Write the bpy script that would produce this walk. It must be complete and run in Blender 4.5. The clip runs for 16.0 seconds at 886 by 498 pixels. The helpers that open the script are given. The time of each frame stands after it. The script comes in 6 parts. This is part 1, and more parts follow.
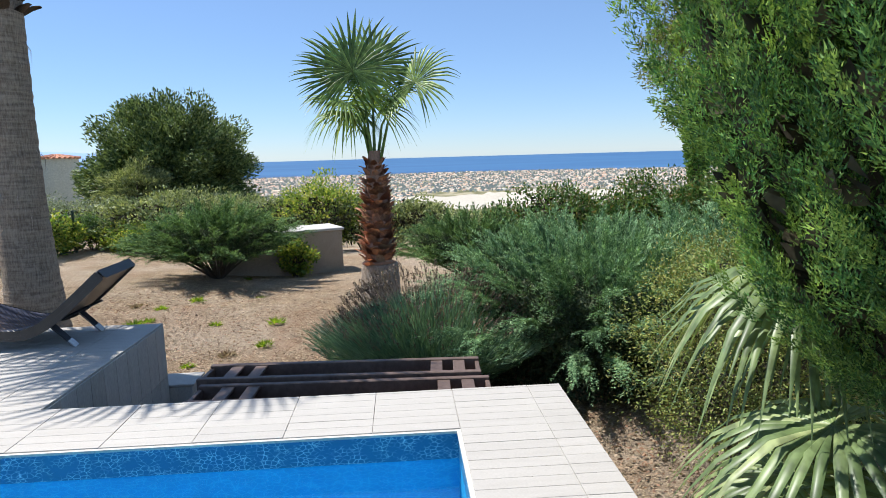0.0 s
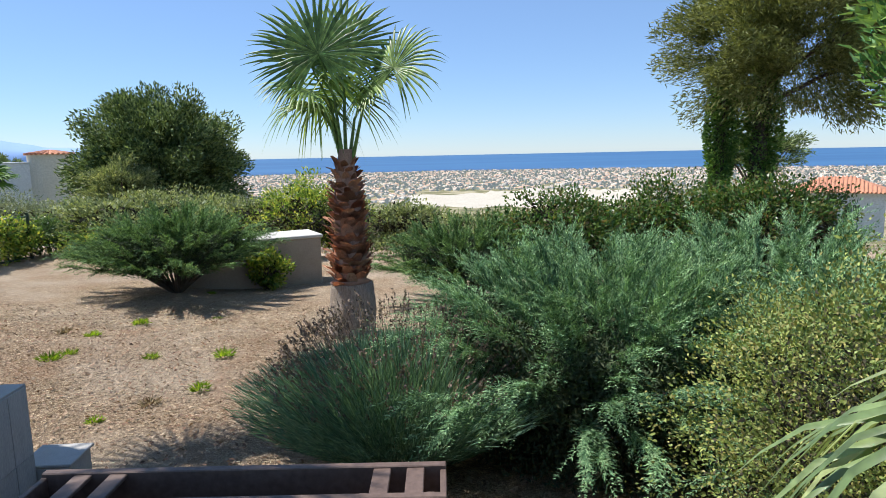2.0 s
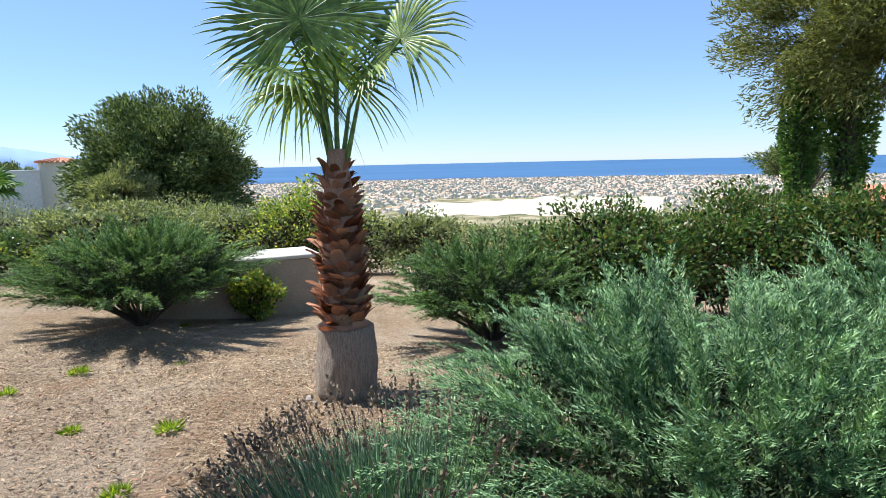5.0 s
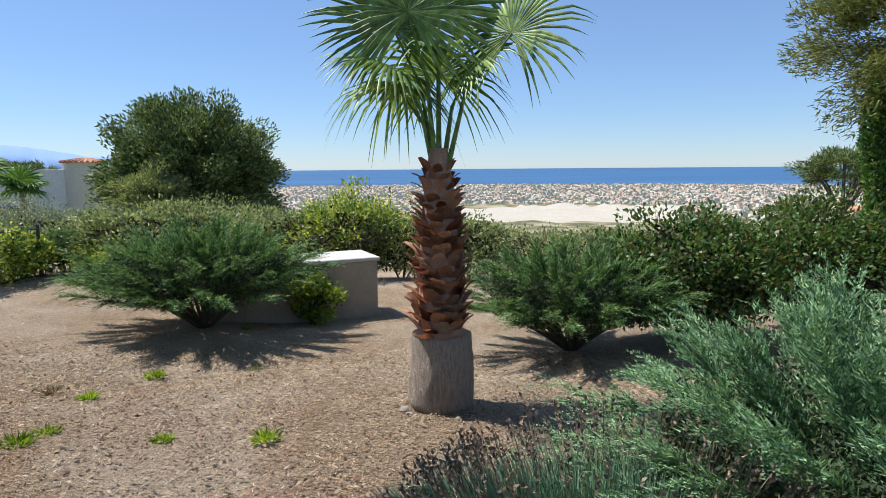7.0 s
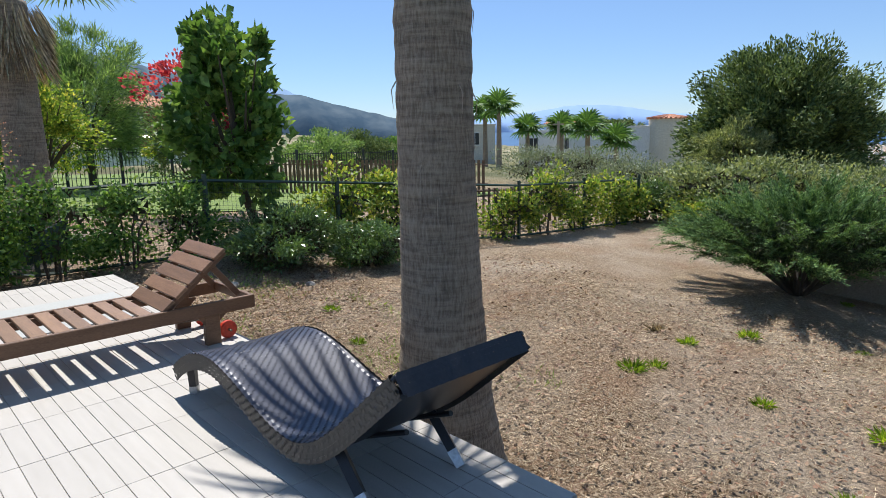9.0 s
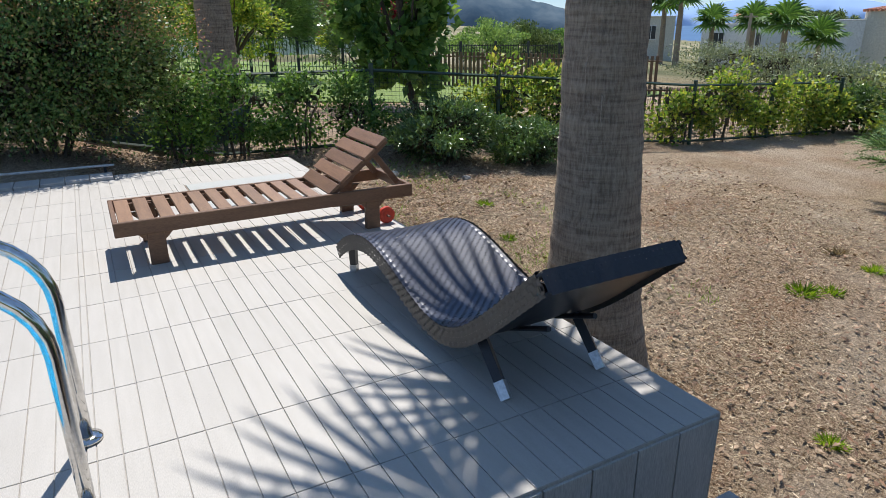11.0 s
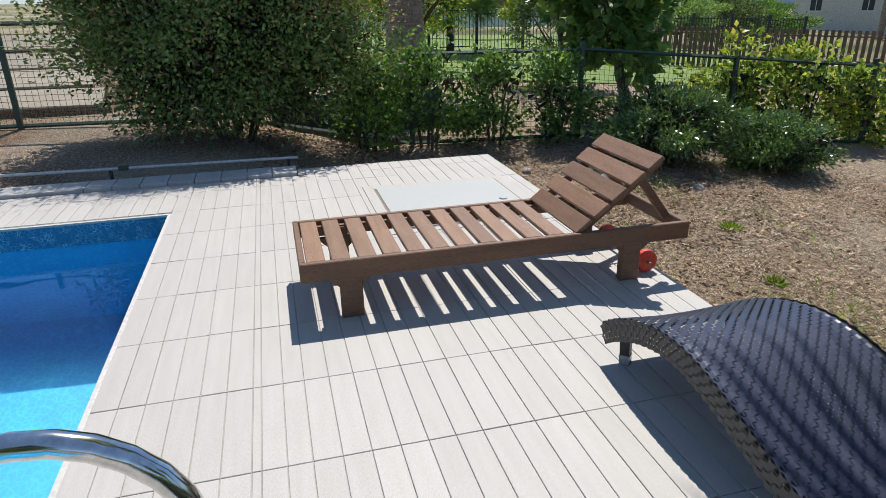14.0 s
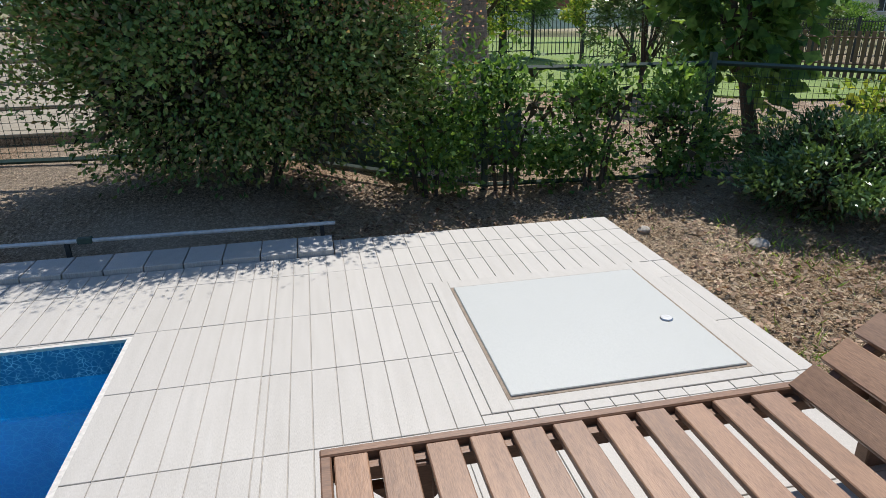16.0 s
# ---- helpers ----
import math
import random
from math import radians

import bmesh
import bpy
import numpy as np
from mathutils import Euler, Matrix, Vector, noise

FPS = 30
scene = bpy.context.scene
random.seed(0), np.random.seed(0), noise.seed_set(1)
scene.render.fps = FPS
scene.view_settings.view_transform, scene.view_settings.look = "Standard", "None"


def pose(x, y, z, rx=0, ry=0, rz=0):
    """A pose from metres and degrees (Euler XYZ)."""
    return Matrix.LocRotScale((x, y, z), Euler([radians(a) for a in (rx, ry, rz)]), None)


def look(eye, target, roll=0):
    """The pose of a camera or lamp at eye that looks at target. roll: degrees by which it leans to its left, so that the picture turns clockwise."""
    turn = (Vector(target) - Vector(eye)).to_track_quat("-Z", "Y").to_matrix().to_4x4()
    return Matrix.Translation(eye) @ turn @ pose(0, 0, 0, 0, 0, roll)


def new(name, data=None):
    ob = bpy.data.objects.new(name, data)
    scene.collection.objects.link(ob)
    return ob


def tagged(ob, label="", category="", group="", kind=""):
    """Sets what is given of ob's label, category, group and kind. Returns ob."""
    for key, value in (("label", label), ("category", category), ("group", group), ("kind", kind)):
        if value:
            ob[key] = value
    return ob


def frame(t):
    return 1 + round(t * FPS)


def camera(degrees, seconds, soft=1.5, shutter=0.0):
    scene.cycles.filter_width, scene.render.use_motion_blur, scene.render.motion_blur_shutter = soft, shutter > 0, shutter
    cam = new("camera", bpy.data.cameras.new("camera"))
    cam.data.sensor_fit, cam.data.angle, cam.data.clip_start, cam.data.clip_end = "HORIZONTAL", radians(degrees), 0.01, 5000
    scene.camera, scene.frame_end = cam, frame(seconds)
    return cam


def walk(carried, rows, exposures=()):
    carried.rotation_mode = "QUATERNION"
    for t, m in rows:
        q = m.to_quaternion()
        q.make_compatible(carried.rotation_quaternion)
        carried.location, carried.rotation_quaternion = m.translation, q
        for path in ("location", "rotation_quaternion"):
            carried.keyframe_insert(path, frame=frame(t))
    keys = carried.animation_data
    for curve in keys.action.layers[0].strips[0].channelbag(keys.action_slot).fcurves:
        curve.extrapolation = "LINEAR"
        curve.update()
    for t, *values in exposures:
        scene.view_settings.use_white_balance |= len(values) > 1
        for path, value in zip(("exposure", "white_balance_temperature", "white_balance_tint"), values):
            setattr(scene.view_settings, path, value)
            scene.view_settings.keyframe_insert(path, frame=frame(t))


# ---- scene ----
cam = camera(69.3, 16.0, soft=0.7)
PATH = [
    (0, (0.396, 0.898, 1.469), (0.519, 2.872, 1.174), -1.6),
    (0.5, (0.584, 1.229, 1.481), (0.71, 3.203, 1.183), -1.5),
    (1, (0.629, 1.596, 1.471), (0.756, 3.568, 1.163), -1.2),
    (1.5, (0.689, 2.066, 1.461), (0.815, 4.039, 1.155), -1.2),
    (2, (0.749, 2.48, 1.481), (0.865, 4.454, 1.181), -1.2),
    (2.5, (0.8, 2.891, 1.472), (0.913, 4.866, 1.176), -1.1),
    (3, (0.858, 3.295, 1.449), (0.971, 5.27, 1.154), -1.1),
    (3.5, (0.859, 3.654, 1.432), (0.964, 5.63, 1.142), -1.0),
    (4, (0.842, 4.034, 1.436), (0.938, 6.011, 1.154), -1.1),
    (6.5, (0.324, 4.98, 1.36), (0.364, 6.962, 1.095), -1.2),
    (7, (-0.064, 4.952, 1.379), (-0.032, 6.935, 1.121), -0.5),
    (7.5, (-0.355, 4.871, 1.407), (-0.638, 6.834, 1.15), -1.2),
    (8, (-0.453, 4.845, 1.406), (-1.257, 6.653, 1.121), -1.5),
    (8.5, (-0.471, 4.869, 1.374), (-1.658, 6.439, 1.017), -1.6),
    (9, (-0.545, 4.899, 1.37), (-1.981, 6.241, 1.002), -1.1),
    (9.6, (-0.549, 4.914, 1.356), (-2.136, 6.037, 0.885), -1.0),
    (11.8, (-0.559, 4.905, 1.355), (-2.228, 5.75, 0.647), -0.7),
    (12, (-0.598, 4.9, 1.348), (-2.278, 5.72, 0.637), -0.7),
    (12.5, (-0.837, 4.846, 1.332), (-2.554, 5.573, 0.61), -0.5),
    (13, (-1.14, 4.813, 1.319), (-2.89, 5.458, 0.597), -0.7),
    (13.5, (-1.52, 4.866, 1.34), (-3.302, 5.4, 0.606), -1.1),
    (14, (-1.925, 4.906, 1.347), (-3.725, 5.375, 0.614), -1.0),
    (14.5, (-2.306, 4.954, 1.331), (-4.111, 5.404, 0.599), -1.1),
    (15, (-2.853, 5.054, 1.341), (-4.672, 5.448, 0.61), -1.1),
    (15.5, (-3.269, 5.05, 1.334), (-5.096, 5.418, 0.607), -1.2),
    (16, (-3.794, 5.003, 1.317), (-5.621, 5.365, 0.589), -1.2),
]
walk(cam, [(t, look(eye, target, roll)) for t, eye, target, roll in PATH],
     [(0.0, 0.5), (1.0, 0.55), (2.0, 0.5), (3.0, 0.78), (4.2, 0.85), (6.3, 0.4), (9.0, 0.33), (12.0, 0.21), (16.0, 0.15)])

# ---- world, sun, exposure ----
SUN_EL, SUN_AZ = 60.0, 67.0      # azimuth measured from +y towards -x
world = bpy.data.worlds.new("sky")
scene.world = world
world.use_nodes = True
wn = world.node_tree.nodes
sky = wn.new("ShaderNodeTexSky")
sky.sky_type = "NISHITA"
sky.sun_disc = False
sky.sun_elevation = radians(SUN_EL)
sky.sun_rotation = radians(-SUN_AZ)
sky.altitude = 600
sky.air_density = 1.0
sky.dust_density = 0.0
sky.ozone_density = 5.0
tint = wn.new("ShaderNodeMix")
tint.data_type, tint.blend_type = "RGBA", "MULTIPLY"
tint.inputs[0].default_value = 1.0
tint.inputs[7].default_value = (0.83, 0.94, 1.12, 1)
world.node_tree.links.new(sky.outputs[0], tint.inputs[6])
haze = wn.new("ShaderNodeMix")
haze.data_type = "RGBA"
haze.inputs[0].default_value = 0.3
haze.inputs[7].default_value = (2.9, 4.4, 6.7, 1)
world.node_tree.links.new(tint.outputs[2], haze.inputs[6])
world.node_tree.links.new(haze.outputs[2], wn["Background"].inputs[0])
wn["Background"].inputs[1].default_value = 0.098
sun_data = bpy.data.lights.new("sun", "SUN")
sun_data.energy = 5.0
sun_data.angle = radians(0.53)
sun_data.color = (1.0, 0.97, 0.94)
sun = new("sun", sun_data)
sun_dir = Vector((-math.sin(radians(SUN_AZ)) * math.cos(radians(SUN_EL)), math.cos(radians(SUN_AZ)) * math.cos(radians(SUN_EL)), math.sin(radians(SUN_EL))))
sun.matrix_world = look(sun_dir * 50, (0, 0, 0))


# ---- materials ----
def material(name, build):
    m = bpy.data.materials.new(name)
    m.use_nodes = True
    nt = m.node_tree
    build(nt, nt.nodes["Principled BSDF"])
    return m


def node(nt, kind, **inputs):
    n = nt.nodes.new(kind)
    for k, v in inputs.items():
        n.inputs[k.replace("_", " ")].default_value = v
    return n


def ramp(nt, source, stops):
    r = nt.nodes.new("ShaderNodeValToRGB")
    e = r.color_ramp.elements
    e[0].position, e[0].color = stops[0][0], (*stops[0][1], 1)
    e[1].position, e[1].color = stops[-1][0], (*stops[-1][1], 1)
    for p, c in stops[1:-1]:
        s = e.new(p)
        s.color = (*c, 1)
    nt.links.new(source, r.inputs[0])
    return r.outputs[0]


def coords(nt, scale=(1, 1, 1)):
    g = nt.nodes.new("ShaderNodeNewGeometry")
    mp = nt.nodes.new("ShaderNodeMapping")
    mp.inputs["Scale"].default_value = scale
    nt.links.new(g.outputs["Position"], mp.inputs["Vector"])
    return mp.outputs[0]


def noise_tex(nt, scale, detail=4.0, vec=None, rough=0.55):
    n = node(nt, "ShaderNodeTexNoise", Scale=scale, Detail=detail, Roughness=rough)
    nt.links.new(vec if vec else coords(nt), n.inputs["Vector"])
    return n.outputs["Fac"]


def mix(nt, fac, a, b, blend="MIX"):
    m = nt.nodes.new("ShaderNodeMix")
    m.data_type = "RGBA"
    m.blend_type = blend
    for sock, v in ((m.inputs[0], fac), (m.inputs[6], a), (m.inputs[7], b)):
        if isinstance(v, bpy.types.NodeSocket):
            nt.links.new(v, sock)
        elif isinstance(v, tuple):
            sock.default_value = (*v, 1)
        else:
            sock.default_value = v
    return m.outputs[2]


def bump(nt, bsdf, height, strength=0.3, distance=0.01):
    b = node(nt, "ShaderNodeBump", Strength=strength, Distance=distance)
    nt.links.new(height, b.inputs["Height"])
    nt.links.new(b.outputs[0], bsdf.inputs["Normal"])


def surface(name, c1, c2, scale=6.0, fine=60.0, rough=0.7, metal=0.0, b_strength=0.25, b_dist=0.004, stretch=(1, 1, 1), per_object=0.0, c3=None):
    """Two scales of noise between two or three colours, with fine relief."""
    def build(nt, p):
        v = coords(nt, stretch)
        big, small = noise_tex(nt, scale, 5, v), noise_tex(nt, fine, 3, v)
        stops = [(0.3, c1), (0.7, c2)] if c3 is None else [(0.25, c1), (0.5, c2), (0.78, c3)]
        col = ramp(nt, big, stops)
        col = mix(nt, 0.55, col, ramp(nt, small, [(0.25, tuple(x * 0.62 for x in c1)), (0.75, tuple(min(1, x * 1.12) for x in c2))]))
        if per_object:
            oi = nt.nodes.new("ShaderNodeObjectInfo")
            r = ramp(nt, oi.outputs["Random"], [(0.0, (1 - per_object,) * 3), (1.0, (1.0, 1.0, 1.0))])
            col = mix(nt, 1.0, col, r, "MULTIPLY")
        nt.links.new(col, p.inputs["Base Color"])
        p.inputs["Roughness"].default_value = rough
        p.inputs["Metallic"].default_value = metal
        bump(nt, p, small, b_strength, b_dist)
    return material(name, build)


def foliage(name, colours, translucent=0.3, rough=0.5, spec=0.35, glow=0.0):
    """Leaves whose colour varies leaf by leaf and in drifts through the crown."""
    def build(nt, p):
        g = nt.nodes.new("ShaderNodeNewGeometry")
        n = len(colours) - 1
        col = ramp(nt, g.outputs["Random Per Island"], [(i / n, c) for i, c in enumerate(colours)])
        drift = ramp(nt, noise_tex(nt, 2.2, 3), [(0.3, (0.92, 0.96, 0.88)), (0.7, (1.75, 1.68, 1.5))])
        col = mix(nt, 1.0, col, drift, "MULTIPLY")
        tufts = ramp(nt, noise_tex(nt, 13.0, 2), [(0.36, (0.66, 0.68, 0.66)), (0.62, (1.3, 1.3, 1.28))])
        col = mix(nt, 1.0, col, tufts, "MULTIPLY")
        nt.links.new(col, p.inputs["Base Color"])
        p.inputs["Roughness"].default_value = rough
        p.inputs["Specular IOR Level"].default_value = spec
        if glow:      # air light over far-off things, put in as bluish emission
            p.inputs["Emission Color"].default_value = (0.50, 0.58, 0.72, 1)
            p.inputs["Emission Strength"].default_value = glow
        tr = nt.nodes.new("ShaderNodeBsdfTranslucent")
        nt.links.new(mix(nt, 1.0, col, (1.35, 1.3, 0.7), "MULTIPLY"), tr.inputs[0])
        ms = nt.nodes.new("ShaderNodeMixShader")
        ms.inputs[0].default_value = min(0.5, translucent * 1.15)
        nt.links.new(p.outputs[0], ms.inputs[1])
        nt.links.new(tr.outputs[0], ms.inputs[2])
        nt.links.new(ms.outputs[0], nt.nodes["Material Output"].inputs[0])
    return material(name, build)


M = {}
M["tile"] = surface("pale_wood_look_tile", (0.42, 0.388, 0.34), (0.51, 0.478, 0.428), 3.0, 80, 0.62, 0, 0.15, 0.002, (1.0, 9.0, 1.0), 0.06)
M["joint"] = surface("grey_tile_joint", (0.38, 0.35, 0.305), (0.44, 0.41, 0.365), 8, 90, 0.9)
M["wall_tile"] = surface("grey_wall_tile", (0.40, 0.38, 0.35), (0.52, 0.50, 0.46), 3.0, 40, 0.65, 0, 0.15, 0.002, (5, 5, 0.8), 0.15)
M["concrete"] = surface("weathered_concrete", (0.28, 0.225, 0.165), (0.43, 0.36, 0.27), 2.5, 45, 0.9, 0, 0.4, 0.004)
M["slab"] = surface("pale_slab", (0.50, 0.47, 0.42), (0.60, 0.57, 0.51), 4, 60, 0.8)
M["hatch"] = surface("painted_hatch", (0.40, 0.405, 0.378), (0.44, 0.445, 0.415), 1.0, 300, 0.55, 0, 0.08, 0.001)
M["rust"] = surface("rusty_edge", (0.16, 0.11, 0.07), (0.30, 0.24, 0.18), 20, 90, 0.8)
M["wood"] = surface("brown_stained_wood", (0.12, 0.056, 0.028), (0.25, 0.13, 0.068), 3.0, 30, 0.5, 0, 0.3, 0.002, (10.0, 1.4, 10.0), 0.25)
M["wood_slat"] = surface("brown_stained_slat", (0.17, 0.085, 0.045), (0.36, 0.20, 0.11), 3.0, 30, 0.48, 0, 0.3, 0.002, (1.5, 12.0, 12.0), 0.28)
M["dark_wood"] = surface("dark_shaded_wood", (0.085, 0.051, 0.037), (0.170, 0.111, 0.085), 3.0, 30, 0.55, 0, 0.3, 0.002, (0.950, 0.950, 0.950), 0.2)
M["steel"] = surface("polished_steel", (0.62, 0.60, 0.57), (0.72, 0.70, 0.67), 10, 60, 0.13, 1.0, 0.02, 0.0005)
M["alu"] = surface("brushed_metal_cap", (0.55, 0.55, 0.55), (0.68, 0.68, 0.68), 10, 80, 0.35, 0.9)
M["black_frame"] = surface("dark_frame", (0.012, 0.012, 0.014), (0.022, 0.022, 0.026), 10, 60, 0.4)
M["weave"] = surface("dark_grey_wicker", (0.024, 0.027, 0.044), (0.056, 0.063, 0.095), 6, 120, 0.33, 0, 0.1, 0.001)
M["weave_side"] = surface("brown_grey_wicker", (0.034, 0.031, 0.028), (0.069, 0.063, 0.055), 6, 120, 0.45, 0, 0.3, 0.002)
M["red_plastic"] = surface("red_plastic", (0.55, 0.04, 0.02), (0.68, 0.07, 0.03), 10, 60, 0.4)
M["green_metal"] = surface("green_painted_metal", (0.018, 0.045, 0.03), (0.035, 0.07, 0.05), 5, 60, 0.5)
M["dark_metal"] = surface("dark_iron", (0.015, 0.018, 0.018), (0.03, 0.034, 0.034), 5, 60, 0.55)


def ringed_bark(nt, p):
    """Palm bark: close horizontal leaf scars crossed by fine upright fibres and cracks."""
    rings = noise_tex(nt, 5.0, 4, coords(nt, (0.7, 0.7, 7.0)), 0.6)
    fibres = noise_tex(nt, 14.0, 5, coords(nt, (5.0, 5.0, 0.9)), 0.7)
    cracks = noise_tex(nt, 5.0, 3, coords(nt, (4.0, 4.0, 0.7)), 0.5)
    col = ramp(nt, rings, [(0.36, (0.14, 0.10, 0.068)), (0.5, (0.33, 0.25, 0.17)), (0.66, (0.48, 0.38, 0.27))])
    col = mix(nt, 0.55, col, ramp(nt, fibres, [(0.36, (0.12, 0.09, 0.065)), (0.52, (0.30, 0.24, 0.18)), (0.68, (0.46, 0.385, 0.30))]))
    col = mix(nt, ramp(nt, cracks, [(0.60, (0, 0, 0)), (0.72, (0.45, 0.45, 0.45))]), col, (0.09, 0.065, 0.045))
    nt.links.new(col, p.inputs["Base Color"])
    p.inputs["Roughness"].default_value = 0.92
    h = mix(nt, 0.5, rings, fibres)
    bump(nt, p, h, 1.0, 0.03)


M["bark_smooth"] = material("ringed_palm_bark", ringed_bark)
M["bark_fibre"] = surface("fibrous_palm_base", (0.20, 0.15, 0.11), (0.78, 0.64, 0.50), 5.0, 26, 0.95, 0, 1.0, 0.04, (10.530, 10.125, 1.458))
M["boot"] = surface("red_brown_leaf_base", (0.355, 0.159, 0.089), (0.825, 0.450, 0.271), 5, 45, 0.8, 0, 0.5, 0.006, (3, 3, 1), 0.45)
M["boot_dark"] = surface("dark_leaf_base", (0.10, 0.07, 0.05), (0.22, 0.15, 0.10), 5, 45, 0.85, 0, 0.5, 0.006, (3, 3, 1), 0.4)
M["boot_pale"] = surface("dry_pale_leaf_base", (0.42, 0.30, 0.20), (0.58, 0.44, 0.32), 5, 45, 0.85)
M["bark"] = surface("dark_branch_bark", (0.05, 0.038, 0.028), (0.12, 0.095, 0.07), 6, 40, 0.95, 0, 0.8, 0.01, (3, 3, 0.8))
M["plaster"] = surface("cream_plaster", (0.60, 0.55, 0.44), (0.70, 0.65, 0.54), 0.5, 8, 0.9)
M["white_plaster"] = surface("white_plaster", (0.66, 0.66, 0.64), (0.78, 0.78, 0.76), 0.5, 8, 0.9)
M["red_wall"] = surface("red_brown_wall", (0.22, 0.09, 0.06), (0.30, 0.13, 0.09), 0.8, 10, 0.9)
M["roof"] = surface("terracotta_roof_tile", (0.42, 0.17, 0.09), (0.62, 0.30, 0.18), 1.2, 12, 0.85)
M["window"] = surface("dark_window", (0.02, 0.025, 0.03), (0.05, 0.06, 0.07), 3, 20, 0.15)
M["stone"] = surface("grey_stone", (0.28, 0.25, 0.21), (0.46, 0.42, 0.36), 4, 40, 0.9, 0, 0.6, 0.01)
M["hose"] = surface("grey_pipe", (0.40, 0.42, 0.42), (0.52, 0.54, 0.54), 4, 40, 0.45)


def ground_build(nt, p):
    """Dry straw over pale soil near by, scrub and fields farther off."""
    v = coords(nt)
    patches = noise_tex(nt, 0.55, 5, v)
    straw = noise_tex(nt, 24, 6, coords(nt, (1.0, 1.6, 1.0)), 0.8)
    straw2 = noise_tex(nt, 60, 4, coords(nt, (1.7, 1.0, 1.0)), 0.8)
    a = ramp(nt, straw, [(0.36, (0.085, 0.055, 0.035)), (0.47, (0.32, 0.22, 0.14)), (0.56, (0.52, 0.40, 0.28)), (0.68, (0.74, 0.64, 0.51))])
    b = ramp(nt, straw2, [(0.38, (0.10, 0.066, 0.043)), (0.52, (0.42, 0.32, 0.22)), (0.66, (0.74, 0.66, 0.54))])
    near = mix(nt, 1.0, a, ramp(nt, straw2, [(0.40, (0.35, 0.32, 0.30)), (0.50, (0.95, 0.93, 0.90)), (0.60, (1.45, 1.45, 1.45))]), "MULTIPLY")
    near = mix(nt, 0.3, near, b)
    near = mix(nt, ramp(nt, patches, [(0.42, (0, 0, 0)), (0.68, (0.55, 0.55, 0.55))]), near, (0.60, 0.53, 0.44))
    near = mix(nt, ramp(nt, noise_tex(nt, 0.9, 4, coords(nt, (1.3, 0.8, 1))), [(0.56, (0, 0, 0)), (0.75, (0.45, 0.45, 0.45))]), near, (0.30, 0.15, 0.08))
    far = ramp(nt, noise_tex(nt, 0.06, 6, v), [(0.35, (0.10, 0.11, 0.055)), (0.5, (0.22, 0.20, 0.11)), (0.62, (0.40, 0.35, 0.24)), (0.75, (0.16, 0.17, 0.09))])
    g = nt.nodes.new("ShaderNodeNewGeometry")
    ln = nt.nodes.new("ShaderNodeVectorMath")
    ln.operation = "LENGTH"
    nt.links.new(g.outputs["Position"], ln.inputs[0])
    d = node(nt, "ShaderNodeMapRange")
    d.inputs["From Min"].default_value = 24
    d.inputs["From Max"].default_value = 45
    nt.links.new(ln.outputs["Value"], d.inputs["Value"])
    near = mix(nt, 1.0, near, (1.05, 1.02, 0.97), "MULTIPLY")
    nt.links.new(mix(nt, d.outputs[0], near, far), p.inputs["Base Color"])
    p.inputs["Roughness"].default_value = 0.95
    p.inputs["Specular IOR Level"].default_value = 0.1
    bump(nt, p, straw, 1.0, 0.06)


M["ground"] = material("dry_garden_ground", ground_build)


def liner_build(nt, p):
    vo = node(nt, "ShaderNodeTexVoronoi", Scale=20.0)
    vo.feature = "DISTANCE_TO_EDGE"
    wob = noise_tex(nt, 6, 3)
    nt.links.new(coords(nt, (1.0, 1.3, 1.0)), vo.inputs["Vector"])
    line = ramp(nt, vo.outputs["Distance"], [(0.0, (0.025, 0.37, 0.58)), (0.10, (0.010, 0.29, 0.53))])
    soft = ramp(nt, wob, [(0.35, (0.85, 0.9, 0.95)), (0.7, (1.05, 1.05, 1.05))])
    nt.links.new(mix(nt, 1.0, line, soft, "MULTIPLY"), p.inputs["Base Color"])
    p.inputs["Roughness"].default_value = 0.5


M["liner"] = material("blue_pool_liner", liner_build)


def band_build(nt, p):
    vo = node(nt, "ShaderNodeTexVoronoi", Scale=42.0)
    vo.feature = "DISTANCE_TO_EDGE"
    nt.links.new(coords(nt, (0.8, 1.0, 1.2)), vo.inputs["Vector"])
    line = ramp(nt, vo.outputs["Distance"], [(0.0, (0.45, 0.68, 0.74)), (0.05, (0.06, 0.23, 0.36)), (0.2, (0.015, 0.13, 0.25))])
    gate = ramp(nt, noise_tex(nt, 14, 3), [(0.4, (0, 0, 0)), (0.6, (1, 1, 1))])
    nt.links.new(mix(nt, gate, (0.02, 0.14, 0.27), line), p.inputs["Base Color"])
    p.inputs["Roughness"].default_value = 0.3


M["band"] = material("mosaic_pool_border", band_build)


def water_build(nt, p):
    p.inputs["Base Color"].default_value = (0.9, 0.97, 1.0, 1)
    p.inputs["Roughness"].default_value = 0.01
    p.inputs["Transmission Weight"].default_value = 1.0
    p.inputs["IOR"].default_value = 1.33
    bump(nt, p, noise_tex(nt, 3.0, 1), 0.06, 0.03)


M["water"] = material("pool_water", water_build)


def sea_build(nt, p):
    col = ramp(nt, noise_tex(nt, 0.004, 4, coords(nt, (0.3, 1.0, 1.0))), [(0.35, (0.035, 0.105, 0.22)), (0.7, (0.05, 0.14, 0.27))])
    nt.links.new(col, p.inputs["Base Color"])
    p.inputs["Roughness"].default_value = 0.55
    p.inputs["Specular IOR Level"].default_value = 0.2


M["sea"] = material("distant_sea", sea_build)


